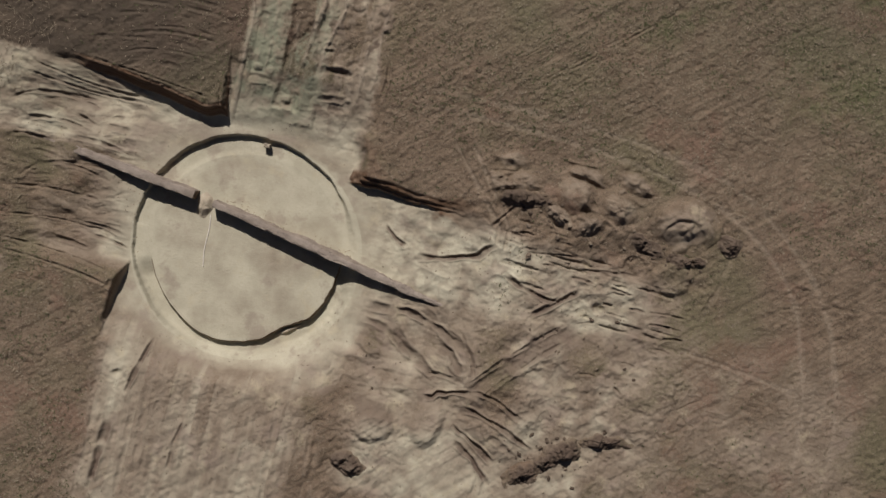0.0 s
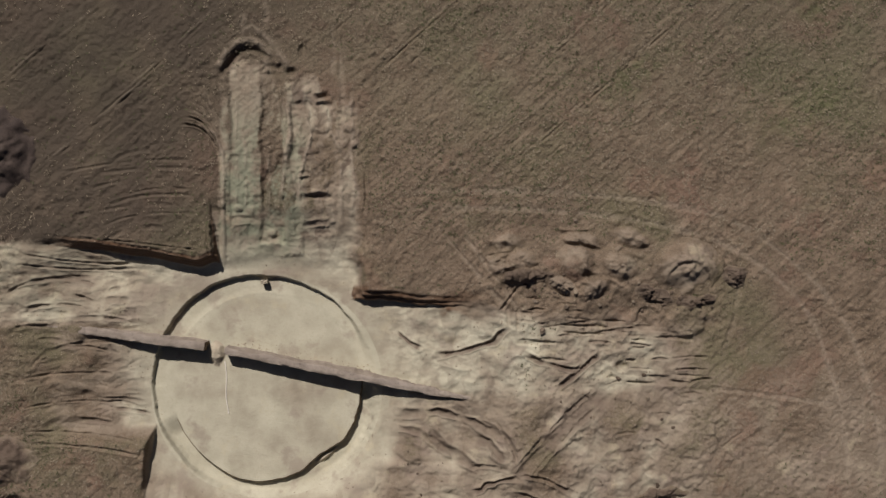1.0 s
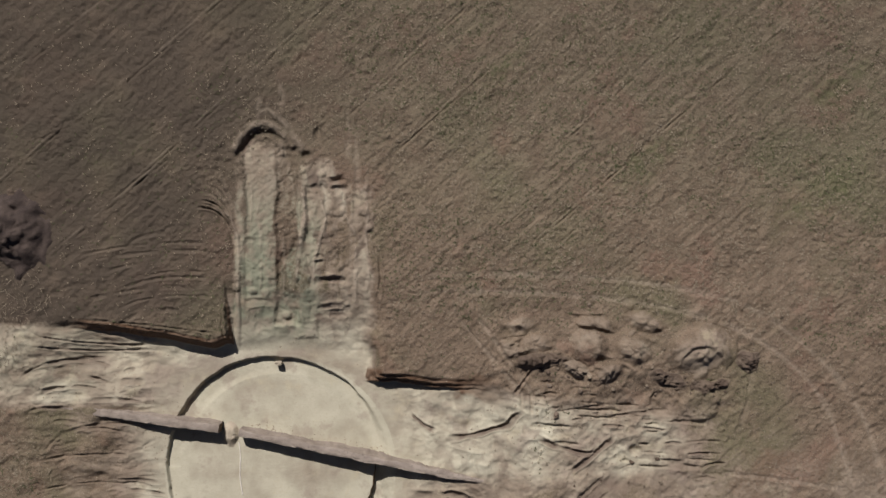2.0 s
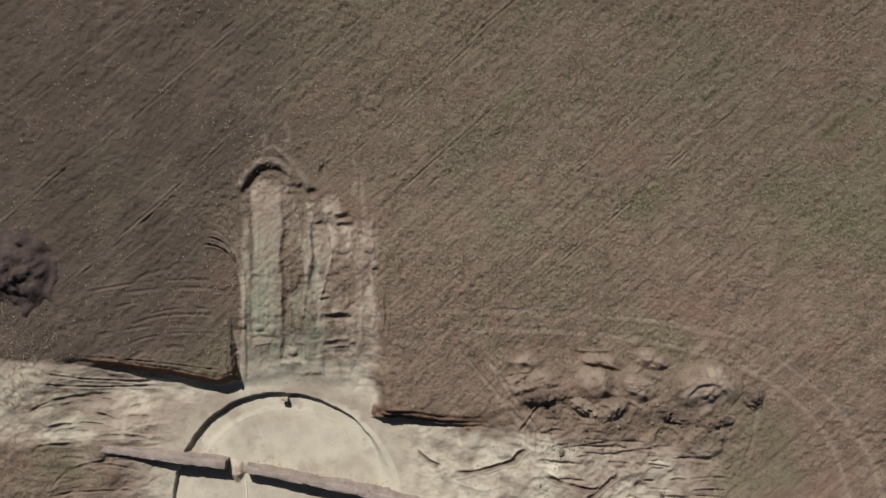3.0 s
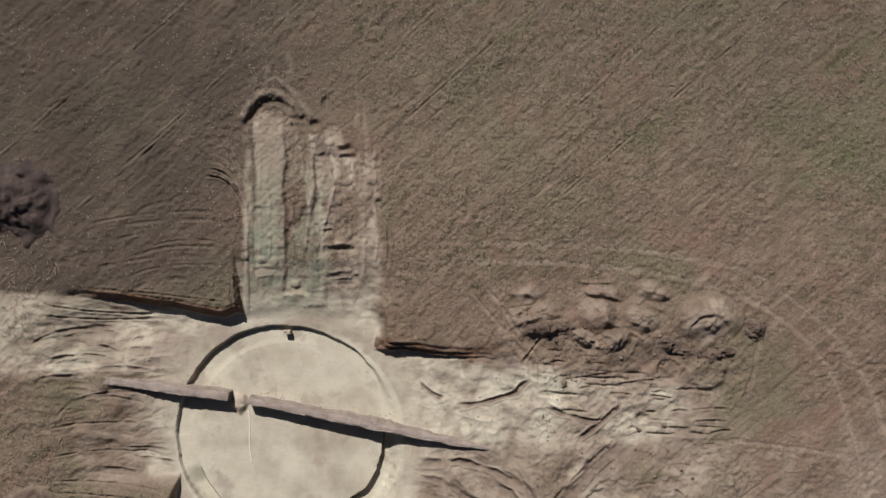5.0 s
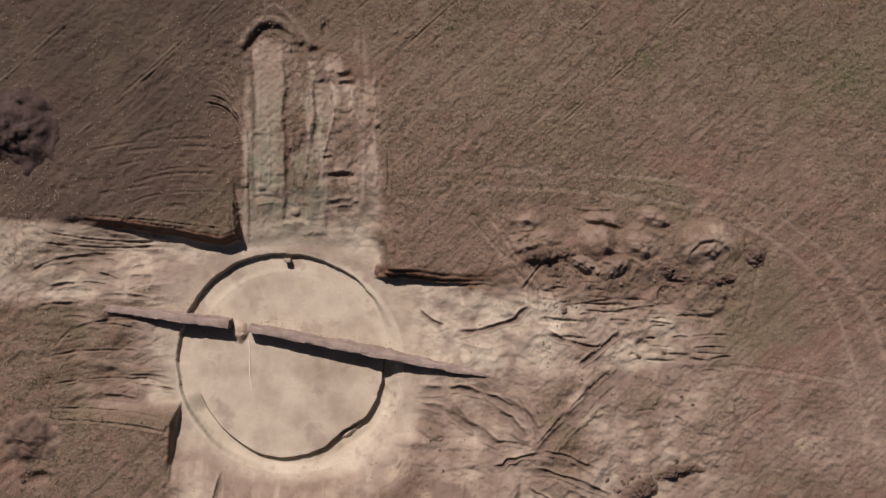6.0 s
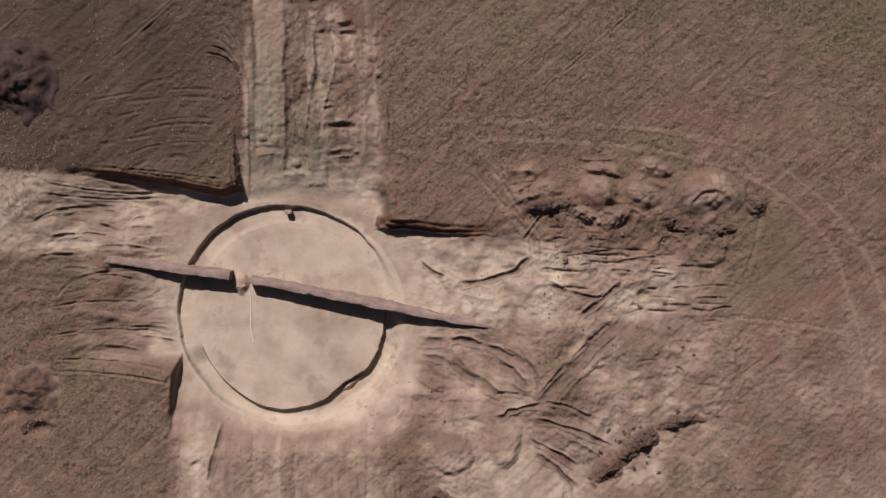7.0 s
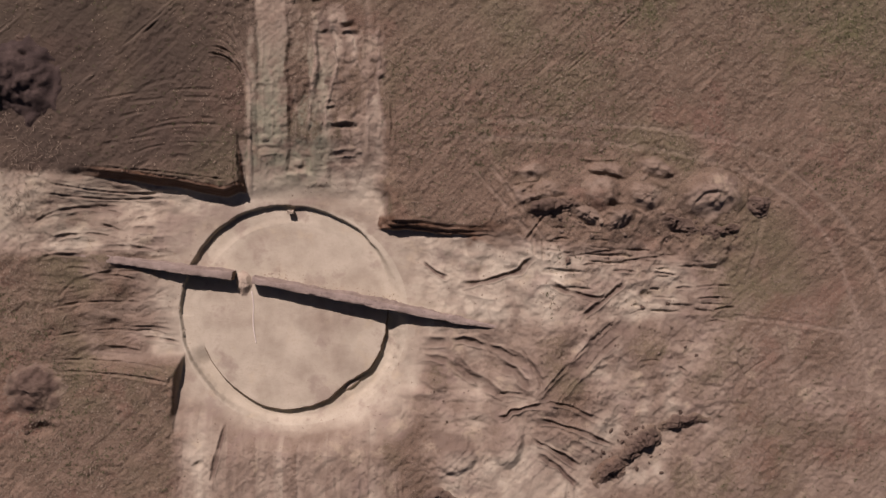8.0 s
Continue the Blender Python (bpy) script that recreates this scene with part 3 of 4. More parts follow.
def heights(px, py):
    """Heights of the land at many places."""
    px, py = np.asarray(px, dtype=float), np.asarray(py, dtype=float)
    j = np.clip(np.searchsorted(land.xs, px), 1, len(land.xs) - 1)
    i = np.clip(np.searchsorted(land.ys, py), 1, len(land.ys) - 1)
    fx = (px - land.xs[j - 1]) / (land.xs[j] - land.xs[j - 1])
    fy = (py - land.ys[i - 1]) / (land.ys[i] - land.ys[i - 1])
    low = land.z[i - 1, j - 1] * (1 - fx) + land.z[i - 1, j] * fx
    high = land.z[i, j - 1] * (1 - fx) + land.z[i, j] * fx
    return low * (1 - fy) + high * fy


def ground_z(px, py):
    return float(heights(px, py))


# ---- materials ----
class Nodes:
    """Short hand for node materials."""

    def __init__(self, name):
        self.mat = bpy.data.materials.new(name)
        self.mat.use_nodes = True
        self.t = self.mat.node_tree
        self.bsdf = self.t.nodes["Principled BSDF"]
        self.bsdf.inputs["Specular IOR Level"].default_value = 0.15
        self.pos = self.t.nodes.new("ShaderNodeNewGeometry").outputs["Position"]

    def put(self, socket, value):
        if isinstance(value, bpy.types.NodeSocket):
            self.t.links.new(value, socket)
        else:
            socket.default_value = value

    def noise(self, scale, detail=4.0, rough=0.55, stretch=None, turn=0.0):
        n = self.t.nodes.new("ShaderNodeTexNoise")
        n.inputs["Scale"].default_value, n.inputs["Detail"].default_value, n.inputs["Roughness"].default_value = scale, detail, rough
        vec = self.pos
        if stretch:
            r = self.t.nodes.new("ShaderNodeVectorRotate")
            r.rotation_type = "Z_AXIS"
            r.inputs["Angle"].default_value = turn
            self.t.links.new(vec, r.inputs["Vector"])
            vec = r.outputs["Vector"]
            m = self.t.nodes.new("ShaderNodeMapping")
            m.inputs["Scale"].default_value = stretch
            self.t.links.new(vec, m.inputs["Vector"])
            vec = m.outputs["Vector"]
        self.t.links.new(vec, n.inputs["Vector"])
        return n.outputs["Fac"]

    def attr(self, name):
        a = self.t.nodes.new("ShaderNodeAttribute")
        a.attribute_name = name
        return a.outputs["Fac"]

    def band(self, value, lo, hi, a=0.0, b=1.0):
        m = self.t.nodes.new("ShaderNodeMapRange")
        m.interpolation_type = "SMOOTHSTEP"
        self.put(m.inputs["Value"], value)
        for k, val in (("From Min", lo), ("From Max", hi), ("To Min", a), ("To Max", b)):
            m.inputs[k].default_value = val
        return m.outputs["Result"]

    def math(self, op, a, b=0.0):
        m = self.t.nodes.new("ShaderNodeMath")
        m.operation = op
        self.put(m.inputs[0], a)
        self.put(m.inputs[1], b)
        return m.outputs[0]

    def mix(self, fac, a, b, how="MIX"):
        m = self.t.nodes.new("ShaderNodeMix")
        m.data_type, m.blend_type = "RGBA", how
        self.put(m.inputs[0], fac)
        self.put(m.inputs[6], a if isinstance(a, bpy.types.NodeSocket) else (*a, 1))
        self.put(m.inputs[7], b if isinstance(b, bpy.types.NodeSocket) else (*b, 1))
        return m.outputs[2]

    def finish(self, colour, height, strength=0.6, distance=0.05, rough=0.95):
        b = self.t.nodes.new("ShaderNodeBump")
        b.inputs["Strength"].default_value, b.inputs["Distance"].default_value = strength, distance
        self.put(b.inputs["Height"], height)
        self.t.links.new(b.outputs["Normal"], self.bsdf.inputs["Normal"])
        self.put(self.bsdf.inputs["Base Color"], colour)
        self.put(self.bsdf.inputs["Roughness"], rough)
        return self.mat


def ground_material():
    n = Nodes("field_and_bare_soil")
    bare, press, clay = n.attr("bare"), n.attr("press"), n.attr("clay")
    mid, fine, grit = n.noise(0.9, 4), n.noise(6.0, 4, 0.65), n.noise(21.0, 3, 0.7)
    rows = n.noise(3.2, 3, 0.6, (0.18, 1.6, 1.0), -ROW_ANGLE)
    # pale flecks thin out where the north-western field is darkened
    dry = n.math("SUBTRACT", 1.0, n.math("MULTIPLY", n.attr("nw_dark"), 0.85))
    # field: dry stubble, withered weeds, some green
    turf = n.mix(n.band(mid, 0.35, 0.65), (0.153, 0.112, 0.077), (0.215, 0.160, 0.112))
    turf = n.mix(n.band(rows, 0.46, 0.62, 0.0, 0.55), turf, (0.114, 0.088, 0.060))
    turf = n.mix(n.band(n.noise(0.10, 4, 0.6), 0.47, 0.64, 0.0, 0.65), turf, (0.132, 0.124, 0.070))
    turf = n.mix(n.band(n.noise(0.17, 3, 0.6), 0.54, 0.62, 0.0, 0.50), turf, (0.200, 0.122, 0.088))
    turf = n.mix(n.math("MULTIPLY", n.attr("olive"), n.band(mid, 0.3, 0.65, 0.08, 0.38)), turf, (0.142, 0.132, 0.082))
    turf = n.mix(n.math("MULTIPLY", n.attr("green"), n.band(n.noise(1.8, 4, 0.6), 0.38, 0.62, 0.15, 0.72)), turf, (0.098, 0.106, 0.048))
    turf = n.mix(n.math("MULTIPLY", n.attr("nw_dark"), n.band(n.noise(0.35, 3), 0.2, 0.6, 0.52, 0.90)), turf, (0.066, 0.053, 0.040))
    turf = n.mix(n.band(fine, 0.56, 0.68, 0.0, 0.75), turf, (0.070, 0.054, 0.040))
    turf = n.mix(n.math("MULTIPLY", n.band(grit, 0.58, 0.70, 0.0, 0.65), dry), turf, (0.340, 0.290, 0.220))
    turf = n.mix(n.math("MULTIPLY", n.band(n.noise(11.0, 2, 0.5), 0.60, 0.69, 0.0, 0.50), dry), turf, (0.285, 0.235, 0.178))
    turf = n.mix(n.band(n.noise(9.0, 2, 0.5), 0.60, 0.69, 0.0, 0.60), turf, (0.060, 0.046, 0.034))
    # bare soil, from stained brown to pale loam
    brown = n.mix(n.band(mid, 0.3, 0.7), (0.206, 0.162, 0.119), (0.274, 0.222, 0.164))
    pale = n.mix(n.band(n.noise(0.55, 5, 0.6), 0.35, 0.68), (0.482, 0.452, 0.342), (0.392, 0.363, 0.272))
    pale = n.mix(n.band(fine, 0.55, 0.75, 0.0, 0.35), pale, (0.290, 0.240, 0.165))
    soil = n.mix(n.band(n.math("ADD", bare, n.math("MULTIPLY", n.math("SUBTRACT", mid, 0.5), 0.40)), 0.32, 1.02), brown, pale)
    soil = n.mix(n.band(n.noise(0.45, 5, 0.62), 0.54, 0.66, 0.0, 0.45), soil, (0.205, 0.150, 0.122))
    soil = n.mix(n.band(n.noise(0.62, 5, 0.62), 0.56, 0.68, 0.0, 0.40), soil, (0.440, 0.385, 0.262))
    soil = n.mix(n.math("MULTIPLY", clay, n.band(mid, 0.3, 0.6)), soil, (0.212, 0.222, 0.155))
    soil = n.mix(n.band(grit, 0.60, 0.75, 0.0, 0.45), soil, (0.150, 0.115, 0.080))
    soil = n.mix(n.math("MULTIPLY", n.attr("darker_soil"), n.band(mid, 0.25, 0.6, 0.45, 0.95)), soil, (0.118, 0.086, 0.066))
    cover = n.band(n.math("ADD", bare, n.math("MULTIPLY", n.math("SUBTRACT", fine, 0.5), 0.5)), 0.12, 0.40)
    colour = n.mix(cover, turf, soil)
    colour = n.mix(n.math("MULTIPLY", n.attr("humus"), n.band(n.noise(2.5, 4, 0.6), 0.3, 0.62, 0.95, 0.35)), colour, (0.072, 0.052, 0.038))
    wall = n.mix(n.band(n.noise(2.2, 4, 0.6, (0.3, 0.3, 3.0)), 0.35, 0.65), (0.115, 0.068, 0.041), (0.170, 0.116, 0.078))
    colour = n.mix(n.attr("cut"), colour, wall)
    colour = n.mix(n.math("MULTIPLY", press, n.band(fine, 0.3, 0.6, 0.25, 0.75)), colour, (0.350, 0.290, 0.220))
    height = n.math("ADD", n.math("MULTIPLY", fine, 1.2), n.math("MULTIPLY", grit, 0.7))
    height = n.math("MULTIPLY", height, n.band(bare, 0.22, 0.70, 1.0, 0.30))
    return n.finish(colour, height, 0.85, 0.08)


def earth(name, dark, light, fleck, strength=0.8):
    n = Nodes(name)
    mid, fine, grit = n.noise(1.3, 4), n.noise(7.0, 4, 0.65), n.noise(24.0, 3, 0.7)
    c = n.mix(n.band(mid, 0.32, 0.68), dark, light)
    c = n.mix(n.band(fine, 0.55, 0.72, 0.0, 0.55), c, tuple(v * 0.55 for v in dark))
    c = n.mix(n.band(grit, 0.60, 0.74, 0.0, 0.5), c, fleck)
    return n.finish(c, n.math("ADD", n.math("MULTIPLY", fine, 1.2), n.math("MULTIPLY", grit, 0.6)), strength, 0.07)


GROUND = ground_material()
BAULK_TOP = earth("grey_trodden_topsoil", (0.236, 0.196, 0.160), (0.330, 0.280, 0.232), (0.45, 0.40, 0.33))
# baulk sides; also puts the platform edge's shade into its colour
BAULK_SIDE = earth("darker_brown_earth", (0.150, 0.110, 0.075), (0.235, 0.180, 0.125), (0.33, 0.27, 0.19))
SPOIL = earth("brown_spoil", (0.150, 0.116, 0.086), (0.205, 0.162, 0.122), (0.33, 0.27, 0.20))
SPOIL_DARK = earth("dark_humus_spoil", (0.090, 0.066, 0.049), (0.148, 0.112, 0.083), (0.22, 0.175, 0.12), 1.0)
HUMUS = earth("moist_black_humus", (0.050, 0.038, 0.033), (0.085, 0.065, 0.054), (0.15, 0.12, 0.09))
LOAM = earth("pale_crumbled_loam", (0.360, 0.305, 0.230), (0.450, 0.395, 0.300), (0.52, 0.47, 0.37))
CLOD = earth("dried_clod_earth", (0.185, 0.145, 0.105), (0.290, 0.235, 0.170), (0.30, 0.25, 0.18))
STRAW = earth("dry_straw_grass", (0.180, 0.148, 0.102), (0.290, 0.242, 0.175), (0.38, 0.33, 0.25))
WEED = earth("dull_green_weeds", (0.060, 0.068, 0.032), (0.105, 0.110, 0.055), (0.20, 0.18, 0.10))
CORD = earth("white_cord", (0.62, 0.58, 0.50), (0.74, 0.70, 0.62), (0.8, 0.77, 0.7), 0.2)


# ---- the land, one sheet to the horizon ----
def mesh_from(name, verts, faces, material, smooth=True):
    me = bpy.data.meshes.new(name)
    nv, nf, k = len(verts), len(faces), faces.shape[1]
    me.vertices.add(nv)
    me.vertices.foreach_set("co", np.ascontiguousarray(verts, dtype=np.float32).ravel())
    me.loops.add(nf * k)
    me.loops.foreach_set("vertex_index", np.ascontiguousarray(faces, dtype=np.int32).ravel())
    me.polygons.add(nf)
    me.polygons.foreach_set("loop_start", np.arange(0, nf * k, k, dtype=np.int32))
    me.polygons.foreach_set("use_smooth", np.full(nf, smooth, dtype=bool))
    me.update(calc_edges=True)
    me.materials.append(material)
    return me


def grid_faces(rows, cols):
    idx = np.arange(rows * cols).reshape(rows, cols)
    return np.stack([idx[:-1, :-1], idx[:-1, 1:], idx[1:, 1:], idx[1:, :-1]], -1).reshape(-1, 4)


def build_ground():
    s = land
    r, ang, wob, side = ring_frame(s.x, s.y)       # the ground dips under the platform
    south = ditch_open(ang)
    bed = s.z - 0.50 * step(-0.15, -0.40, r - plat_edge(ang, wob)) - 0.03 * south * s.plat
    me = mesh_from("ground", np.stack([s.x, s.y, bed], -1).reshape(-1, 3), grid_faces(*s.x.shape), GROUND)
    green = np.zeros_like(s.x)                     # streaks of green growth along the rows
    for gx, gy, length, width in ((10.5, 15.8, 4.8, 1.2), (20.6, 13.8, 4.5, 1.5), (22.0, 20.5, 3.5, 1.0), (2.0, 21.5, 3.5, 0.9)):
        du, dv = (s.x - gx) * math.cos(ROW_ANGLE) + (s.y - gy) * math.sin(ROW_ANGLE), (s.y - gy) * math.cos(ROW_ANGLE) - (s.x - gx) * math.sin(ROW_ANGLE)
        green = np.maximum(green, step(1.0, 0.2, np.hypot(du / length, dv / width) + 1.1 * fbm(s.x, s.y, 2.0, 4, 11)))
    clay = s.strip * step(-8.2, -10.2, s.x + 1.2 * fbm(s.x, s.y, 2.0, 3, 23)) * step(17.5, 9.0, s.y)
    clay = np.maximum(clay, 0.35 * step(-20.5, -24, s.x) * step(7.5, 5.0, s.y) * step(1.0, 3.2, s.y))
    for name, values in (("bare", s.bare), ("press", s.press), ("clay", clay * 0.9), ("nw_dark", s.nw_dark), ("darker_soil", s.darker_soil), ("cut", s.cut), ("green", green), ("olive", step(8.0, 16.0, s.y + 5 * fbm(s.x, s.y, 7, 3, 2)) * step(-26, -8, s.x))):
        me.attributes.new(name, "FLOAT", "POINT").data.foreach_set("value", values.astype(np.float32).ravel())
    tagged(new("ground", me), "brown stubble field with a dug cross of pale bare soil and a ring ditch", "ground", kind="structure")


build_ground()


def part(name, me, parent, label=""):
    ob = new(name, me)
    ob.parent = parent
    ob.matrix_parent_inverse = Matrix.Translation(-parent.location)
    return tagged(ob, label)


# ---- round platform inside the ring ditch ----
def build_platform():
    spokes, rings = 420, 74
    a = np.linspace(0, 2 * math.pi, spokes, endpoint=False)
    edge = np.full(spokes, R_PLAT)
    for _ in range(12):
        x, y = CX + 1.045 * edge * np.cos(a), CY + edge * np.sin(a)
        r, ang, wob, side = ring_frame(x, y)
        edge = edge + 0.6 * (plat_edge(ang, wob) - edge)
    rows, tone = [], []
    for q, drop in [(k / rings, 0.0) for k in range(rings)] + [(1.0, 0.012), (1.010, 0.06), (1.016, 0.22), (1.026, 0.95)]:
        x, y = CX + 1.045 * edge * q * np.cos(a), CY + edge * q * np.sin(a)
        r = edge * q
        z = -DEEP - SUNK + 0.045 + 0.04 * step(R_PLAT, 0.0, r) + 0.040 * fbm(x, y, 1.6, 5, 10, 0.5) - drop
        rows.append(np.stack([x, y, z], -1))
        tone.append(np.clip(0.84 + 0.14 * step(R_PLAT - 0.5, R_PLAT, r) + 0.40 * fbm(x, y, 2.2, 4, 22) - 0.25 * np.exp(-((x + 10.0) ** 2 + (y + 3.0) ** 2) / 0.8), 0, 1))
    v = np.stack(rows)
    base = new("round_platform")
    base.location = (CX, CY, -DEEP - SUNK)
    tagged(base, "raised round platform of pale scraped loam inside a ring ditch", "earth platform")
    for name, lo, hi, lab in (("platform_top", 0, rings + 1, "scraped level top with faint stains"), ("platform_edge", rings, len(rows), "steep ragged cut edge, shade put into its brown")):
        block = v[lo:hi]
        idx = np.arange(block.shape[0] * spokes).reshape(block.shape[0], spokes)
        nxt = np.roll(idx, -1, 1)
        f = np.stack([idx[:-1], idx[1:], nxt[1:], nxt[:-1]], -1).reshape(-1, 4)
        # the edge takes the darker brown to put its shade into the colour
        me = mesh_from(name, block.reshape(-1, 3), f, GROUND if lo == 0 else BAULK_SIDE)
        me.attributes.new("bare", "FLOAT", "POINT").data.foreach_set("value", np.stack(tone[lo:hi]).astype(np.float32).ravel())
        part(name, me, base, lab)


build_platform()


# ---- earth baulks standing across the dig ----
def build_baulk(label, line, tops, width, taper_a, taper_b, seed):
    """A wall of uncut earth along a line: steep southern side, sloping northern side, rough crest."""
    (ax, ay), (bx, by) = line
    length = math.hypot(bx - ax, by - ay)
    dx, dy = (bx - ax) / length, (by - ay) / length
    nx, ny = -dy, dx                               # towards the north
    n = int(length / 0.08)
    s = np.linspace(0, length, n)
    full = np.minimum(ramp(0, taper_a, s) if taper_a else 1.0, ramp(length, length - taper_b, s) if taper_b else 1.0) * np.ones(n)
    cx, cy = ax + dx * s, ay + dy * s
    ground = heights(cx, cy)
    crest = tops[0] + (tops[1] - tops[0]) * s / length - (1 - full) * 0.20
    across = ((-0.44, -2.6), (-0.45, -1.2), (-0.48, -0.55), (-0.50, -0.10), (-0.48, -0.02), (-0.40, 0.0), (-0.15, 0.02), (0.12, 0.01), (0.34, 0.0), (0.43, -0.03), (0.48, -0.25), (0.55, -0.65), (0.70, -1.0), (0.85, -2.6))
    rows = []
    for k, (off, drop) in enumerate(across):
        jag = 0.19 * fbm(s * 1.0 + 3 * seed, s * 0 + k * 0.25, 0.8, 5, seed, 0.72)
        w = width * (0.42 + 0.58 * full)
        o = off * w + jag * (1.9 if k > 7 else 1.0)
        z = crest + drop + 0.09 * fbm(s, s * 0 + k * 0.4, 0.5, 3, seed + 3)
        rows.append(np.stack([cx + nx * o, cy + ny * o, z], -1))
    v = np.stack(rows, 0)
    base = new("earth_baulk")
    base.location = (0.5 * (ax + bx), 0.5 * (ay + by), float(ground.mean()))
    tagged(base, label, "earth baulk", "baulk across the dig")
    # southern and end faces are a darker brown than crest and northern face
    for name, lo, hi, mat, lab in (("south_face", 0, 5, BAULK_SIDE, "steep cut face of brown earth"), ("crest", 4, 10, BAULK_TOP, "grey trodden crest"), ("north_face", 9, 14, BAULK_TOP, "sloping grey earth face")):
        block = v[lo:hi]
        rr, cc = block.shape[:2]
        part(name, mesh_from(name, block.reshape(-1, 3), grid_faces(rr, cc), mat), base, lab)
    for name, col in (("end_face", 0), ("end_face", n - 1)):
        ring = v[:, col]
        mid = ring.mean(0)
        verts = np.concatenate([ring, mid[None]])
        m = len(ring)
        faces = np.array([[i, i + 1, m] if col else [i + 1, i, m] for i in range(m - 1)])
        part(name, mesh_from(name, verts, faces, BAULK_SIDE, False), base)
    return base


build_baulk("western earth baulk with grey crest, cut off at a gap", ((-24.2, 1.12), (-14.98, -0.22)), (-0.22, -0.60), 0.50, 2.0, 0.0, 2)
build_baulk("long eastern earth baulk, grey crest tapering into the ramp", ((-13.80, -0.42), (1.0, -3.32)), (-0.70, -0.24), 0.46, 0.0, 3.6, 6)


# ---- spoil heaps ----
def build_heap(label, cx, cy, rx, ry, h, turn=0.0, soil="brown", rough=0.25, power=0.8, crater=None, seed=0, lump=0.8, wild=1.0):
    dark = {"pale": 0.0, "brown": 0.25, "dark": 1.0}.get(soil)
    rings, spokes = 34, 88
    q = np.linspace(0, 1.18, rings)[:, None]
    a = np.linspace(0, 2 * math.pi, spokes, endpoint=False)[None]
    c, s = math.cos(radians(turn)), math.sin(radians(turn))
    lx, ly = q * np.cos(a) * rx, q * np.sin(a) * ry
    x, y = cx + lx * c - ly * s, cy + lx * s + ly * c
    x0, y0 = x + 0.8 * lump * fbm(x, y, 1.2 * lump, 3, seed + 6), y + 0.8 * lump * fbm(x, y, 1.2 * lump, 3, seed + 7)
    edge = q + 0.75 * wild * fbm(x0 + 9 * seed, y0, 1.1 * lump, 4, seed + 1)
    k = step(1.0, 1.0 - power, edge)
    z = h * 1.05 * k * (1 + 1.1 * wild * fbm(x0, y0, 1.1 * lump, 3, seed + 2)) + (rough + 0.06) * k * 1.9 * fbm(x0, y0, 0.6 * lump, 4, seed + 4, 0.6)
    if crater:
        ox, oy, cr, deep = crater
        z = z - deep * step(cr, cr * 0.86, np.hypot((x - ox) * 0.9, y - oy) + 0.22 * fbm(x, y, 0.9, 3, seed)) * step(-1.3, 0.1, (y - oy) / cr + 0.4)
    g = heights(x, y)
    z = g + z - 0.10 * step(0.08, 0.0, k) - 0.02
    v = np.stack([x, y, z], -1).reshape(-1, 3)
    idx = np.arange(rings * spokes).reshape(rings, spokes)
    nxt = np.roll(idx, -1, 1)
    f = np.stack([idx[:-1], idx[1:], nxt[1:], nxt[:-1]], -1).reshape(-1, 4)
    me = mesh_from("soil_mound", v - np.array([cx, cy, ground_z(cx, cy)]), f, GROUND if dark is not None else soil)
    if dark is not None:                            # heaps of the field's own soil run out into it
        wear = fbm(x, y, 1.4, 4, seed + 9)
        me.attributes.new("bare", "FLOAT", "POINT").data.foreach_set("value", ((0.38 if crater else 0.31) * np.clip(k * 1.5, 0.4, 1) + 0.5 * wear + 0.15 * dark).clip(0.1, 1).astype(np.float32).ravel())
        me.attributes.new("humus", "FLOAT", "POINT").data.foreach_set("value", (max(0.0, dark - 0.3) * 1.3 * np.clip(k * 2.6 + 1.4 * wear - 0.15, 0, 1)).astype(np.float32).ravel())
        me.attributes.new("darker_soil", "FLOAT", "POINT").data.foreach_set("value", (dark * np.clip(k * 2.2 + 1.2 * wear, 0, 1)).astype(np.float32).ravel())
    ob = new("soil_mound", me)
    ob.location = (cx, cy, ground_z(cx, cy))
    return tagged(ob, label, "soil heap", "spoil heaps round the dig")


build_heap("rounded pale loam heap with a scooped crater", 13.25, 4.40, 2.35, 2.1, 0.74, 0, "pale", 0.06, 0.9, (13.45, 3.65, 1.22, 0.24), 1, 1.0, 0.60)
# dark soil put where the cratered heap's eastern slope lies in shade
build_heap("dark crumbly mound in place of the cratered heap's shaded eastern slope", 16.15, 3.9, 0.85, 0.75, 0.35, 0, "dark", 0.35, 0.7, None, 2, 0.6)
build_heap("row of dark broken turf clods", 11.4, 2.85, 1.5, 0.55, 0.32, -14, "dark", 0.30, 0.7, None, 3, 0.5)
build_heap("dark broken turf at the foot of a heap", 13.9, 2.45, 1.5, 0.45, 0.28, 4, "dark", 0.28, 0.7, None, 4, 0.5)
build_heap("small rounded spoil heap, dry and brown", 2.9, 6.0, 1.4, 0.95, 0.34, 10, "pale", 0.08, 1.0, None, 5, 0.9, 1.0)
build_heap("long low spoil heap with broken edge", 3.2, 4.8, 1.9, 0.8, 0.42, 14, "brown", 0.25, 0.9, None, 6)
build_heap("jagged heap of dark grey topsoil lumps", 4.0, 3.95, 2.0, 0.60, 0.40, 4, "dark", 0.22, 0.7, None, 7, 0.6)
build_heap("smooth rounded brown spoil heap", 6.95, 4.75, 1.35, 1.35, 0.52, 0, "pale", 0.05, 0.9, None, 8, 1.0, 0.5)
build_heap("flat spoil heap with a sharp southern edge", 7.2, 6.1, 1.6, 0.62, 0.36, -8, "pale", 0.14, 0.8, None, 9)
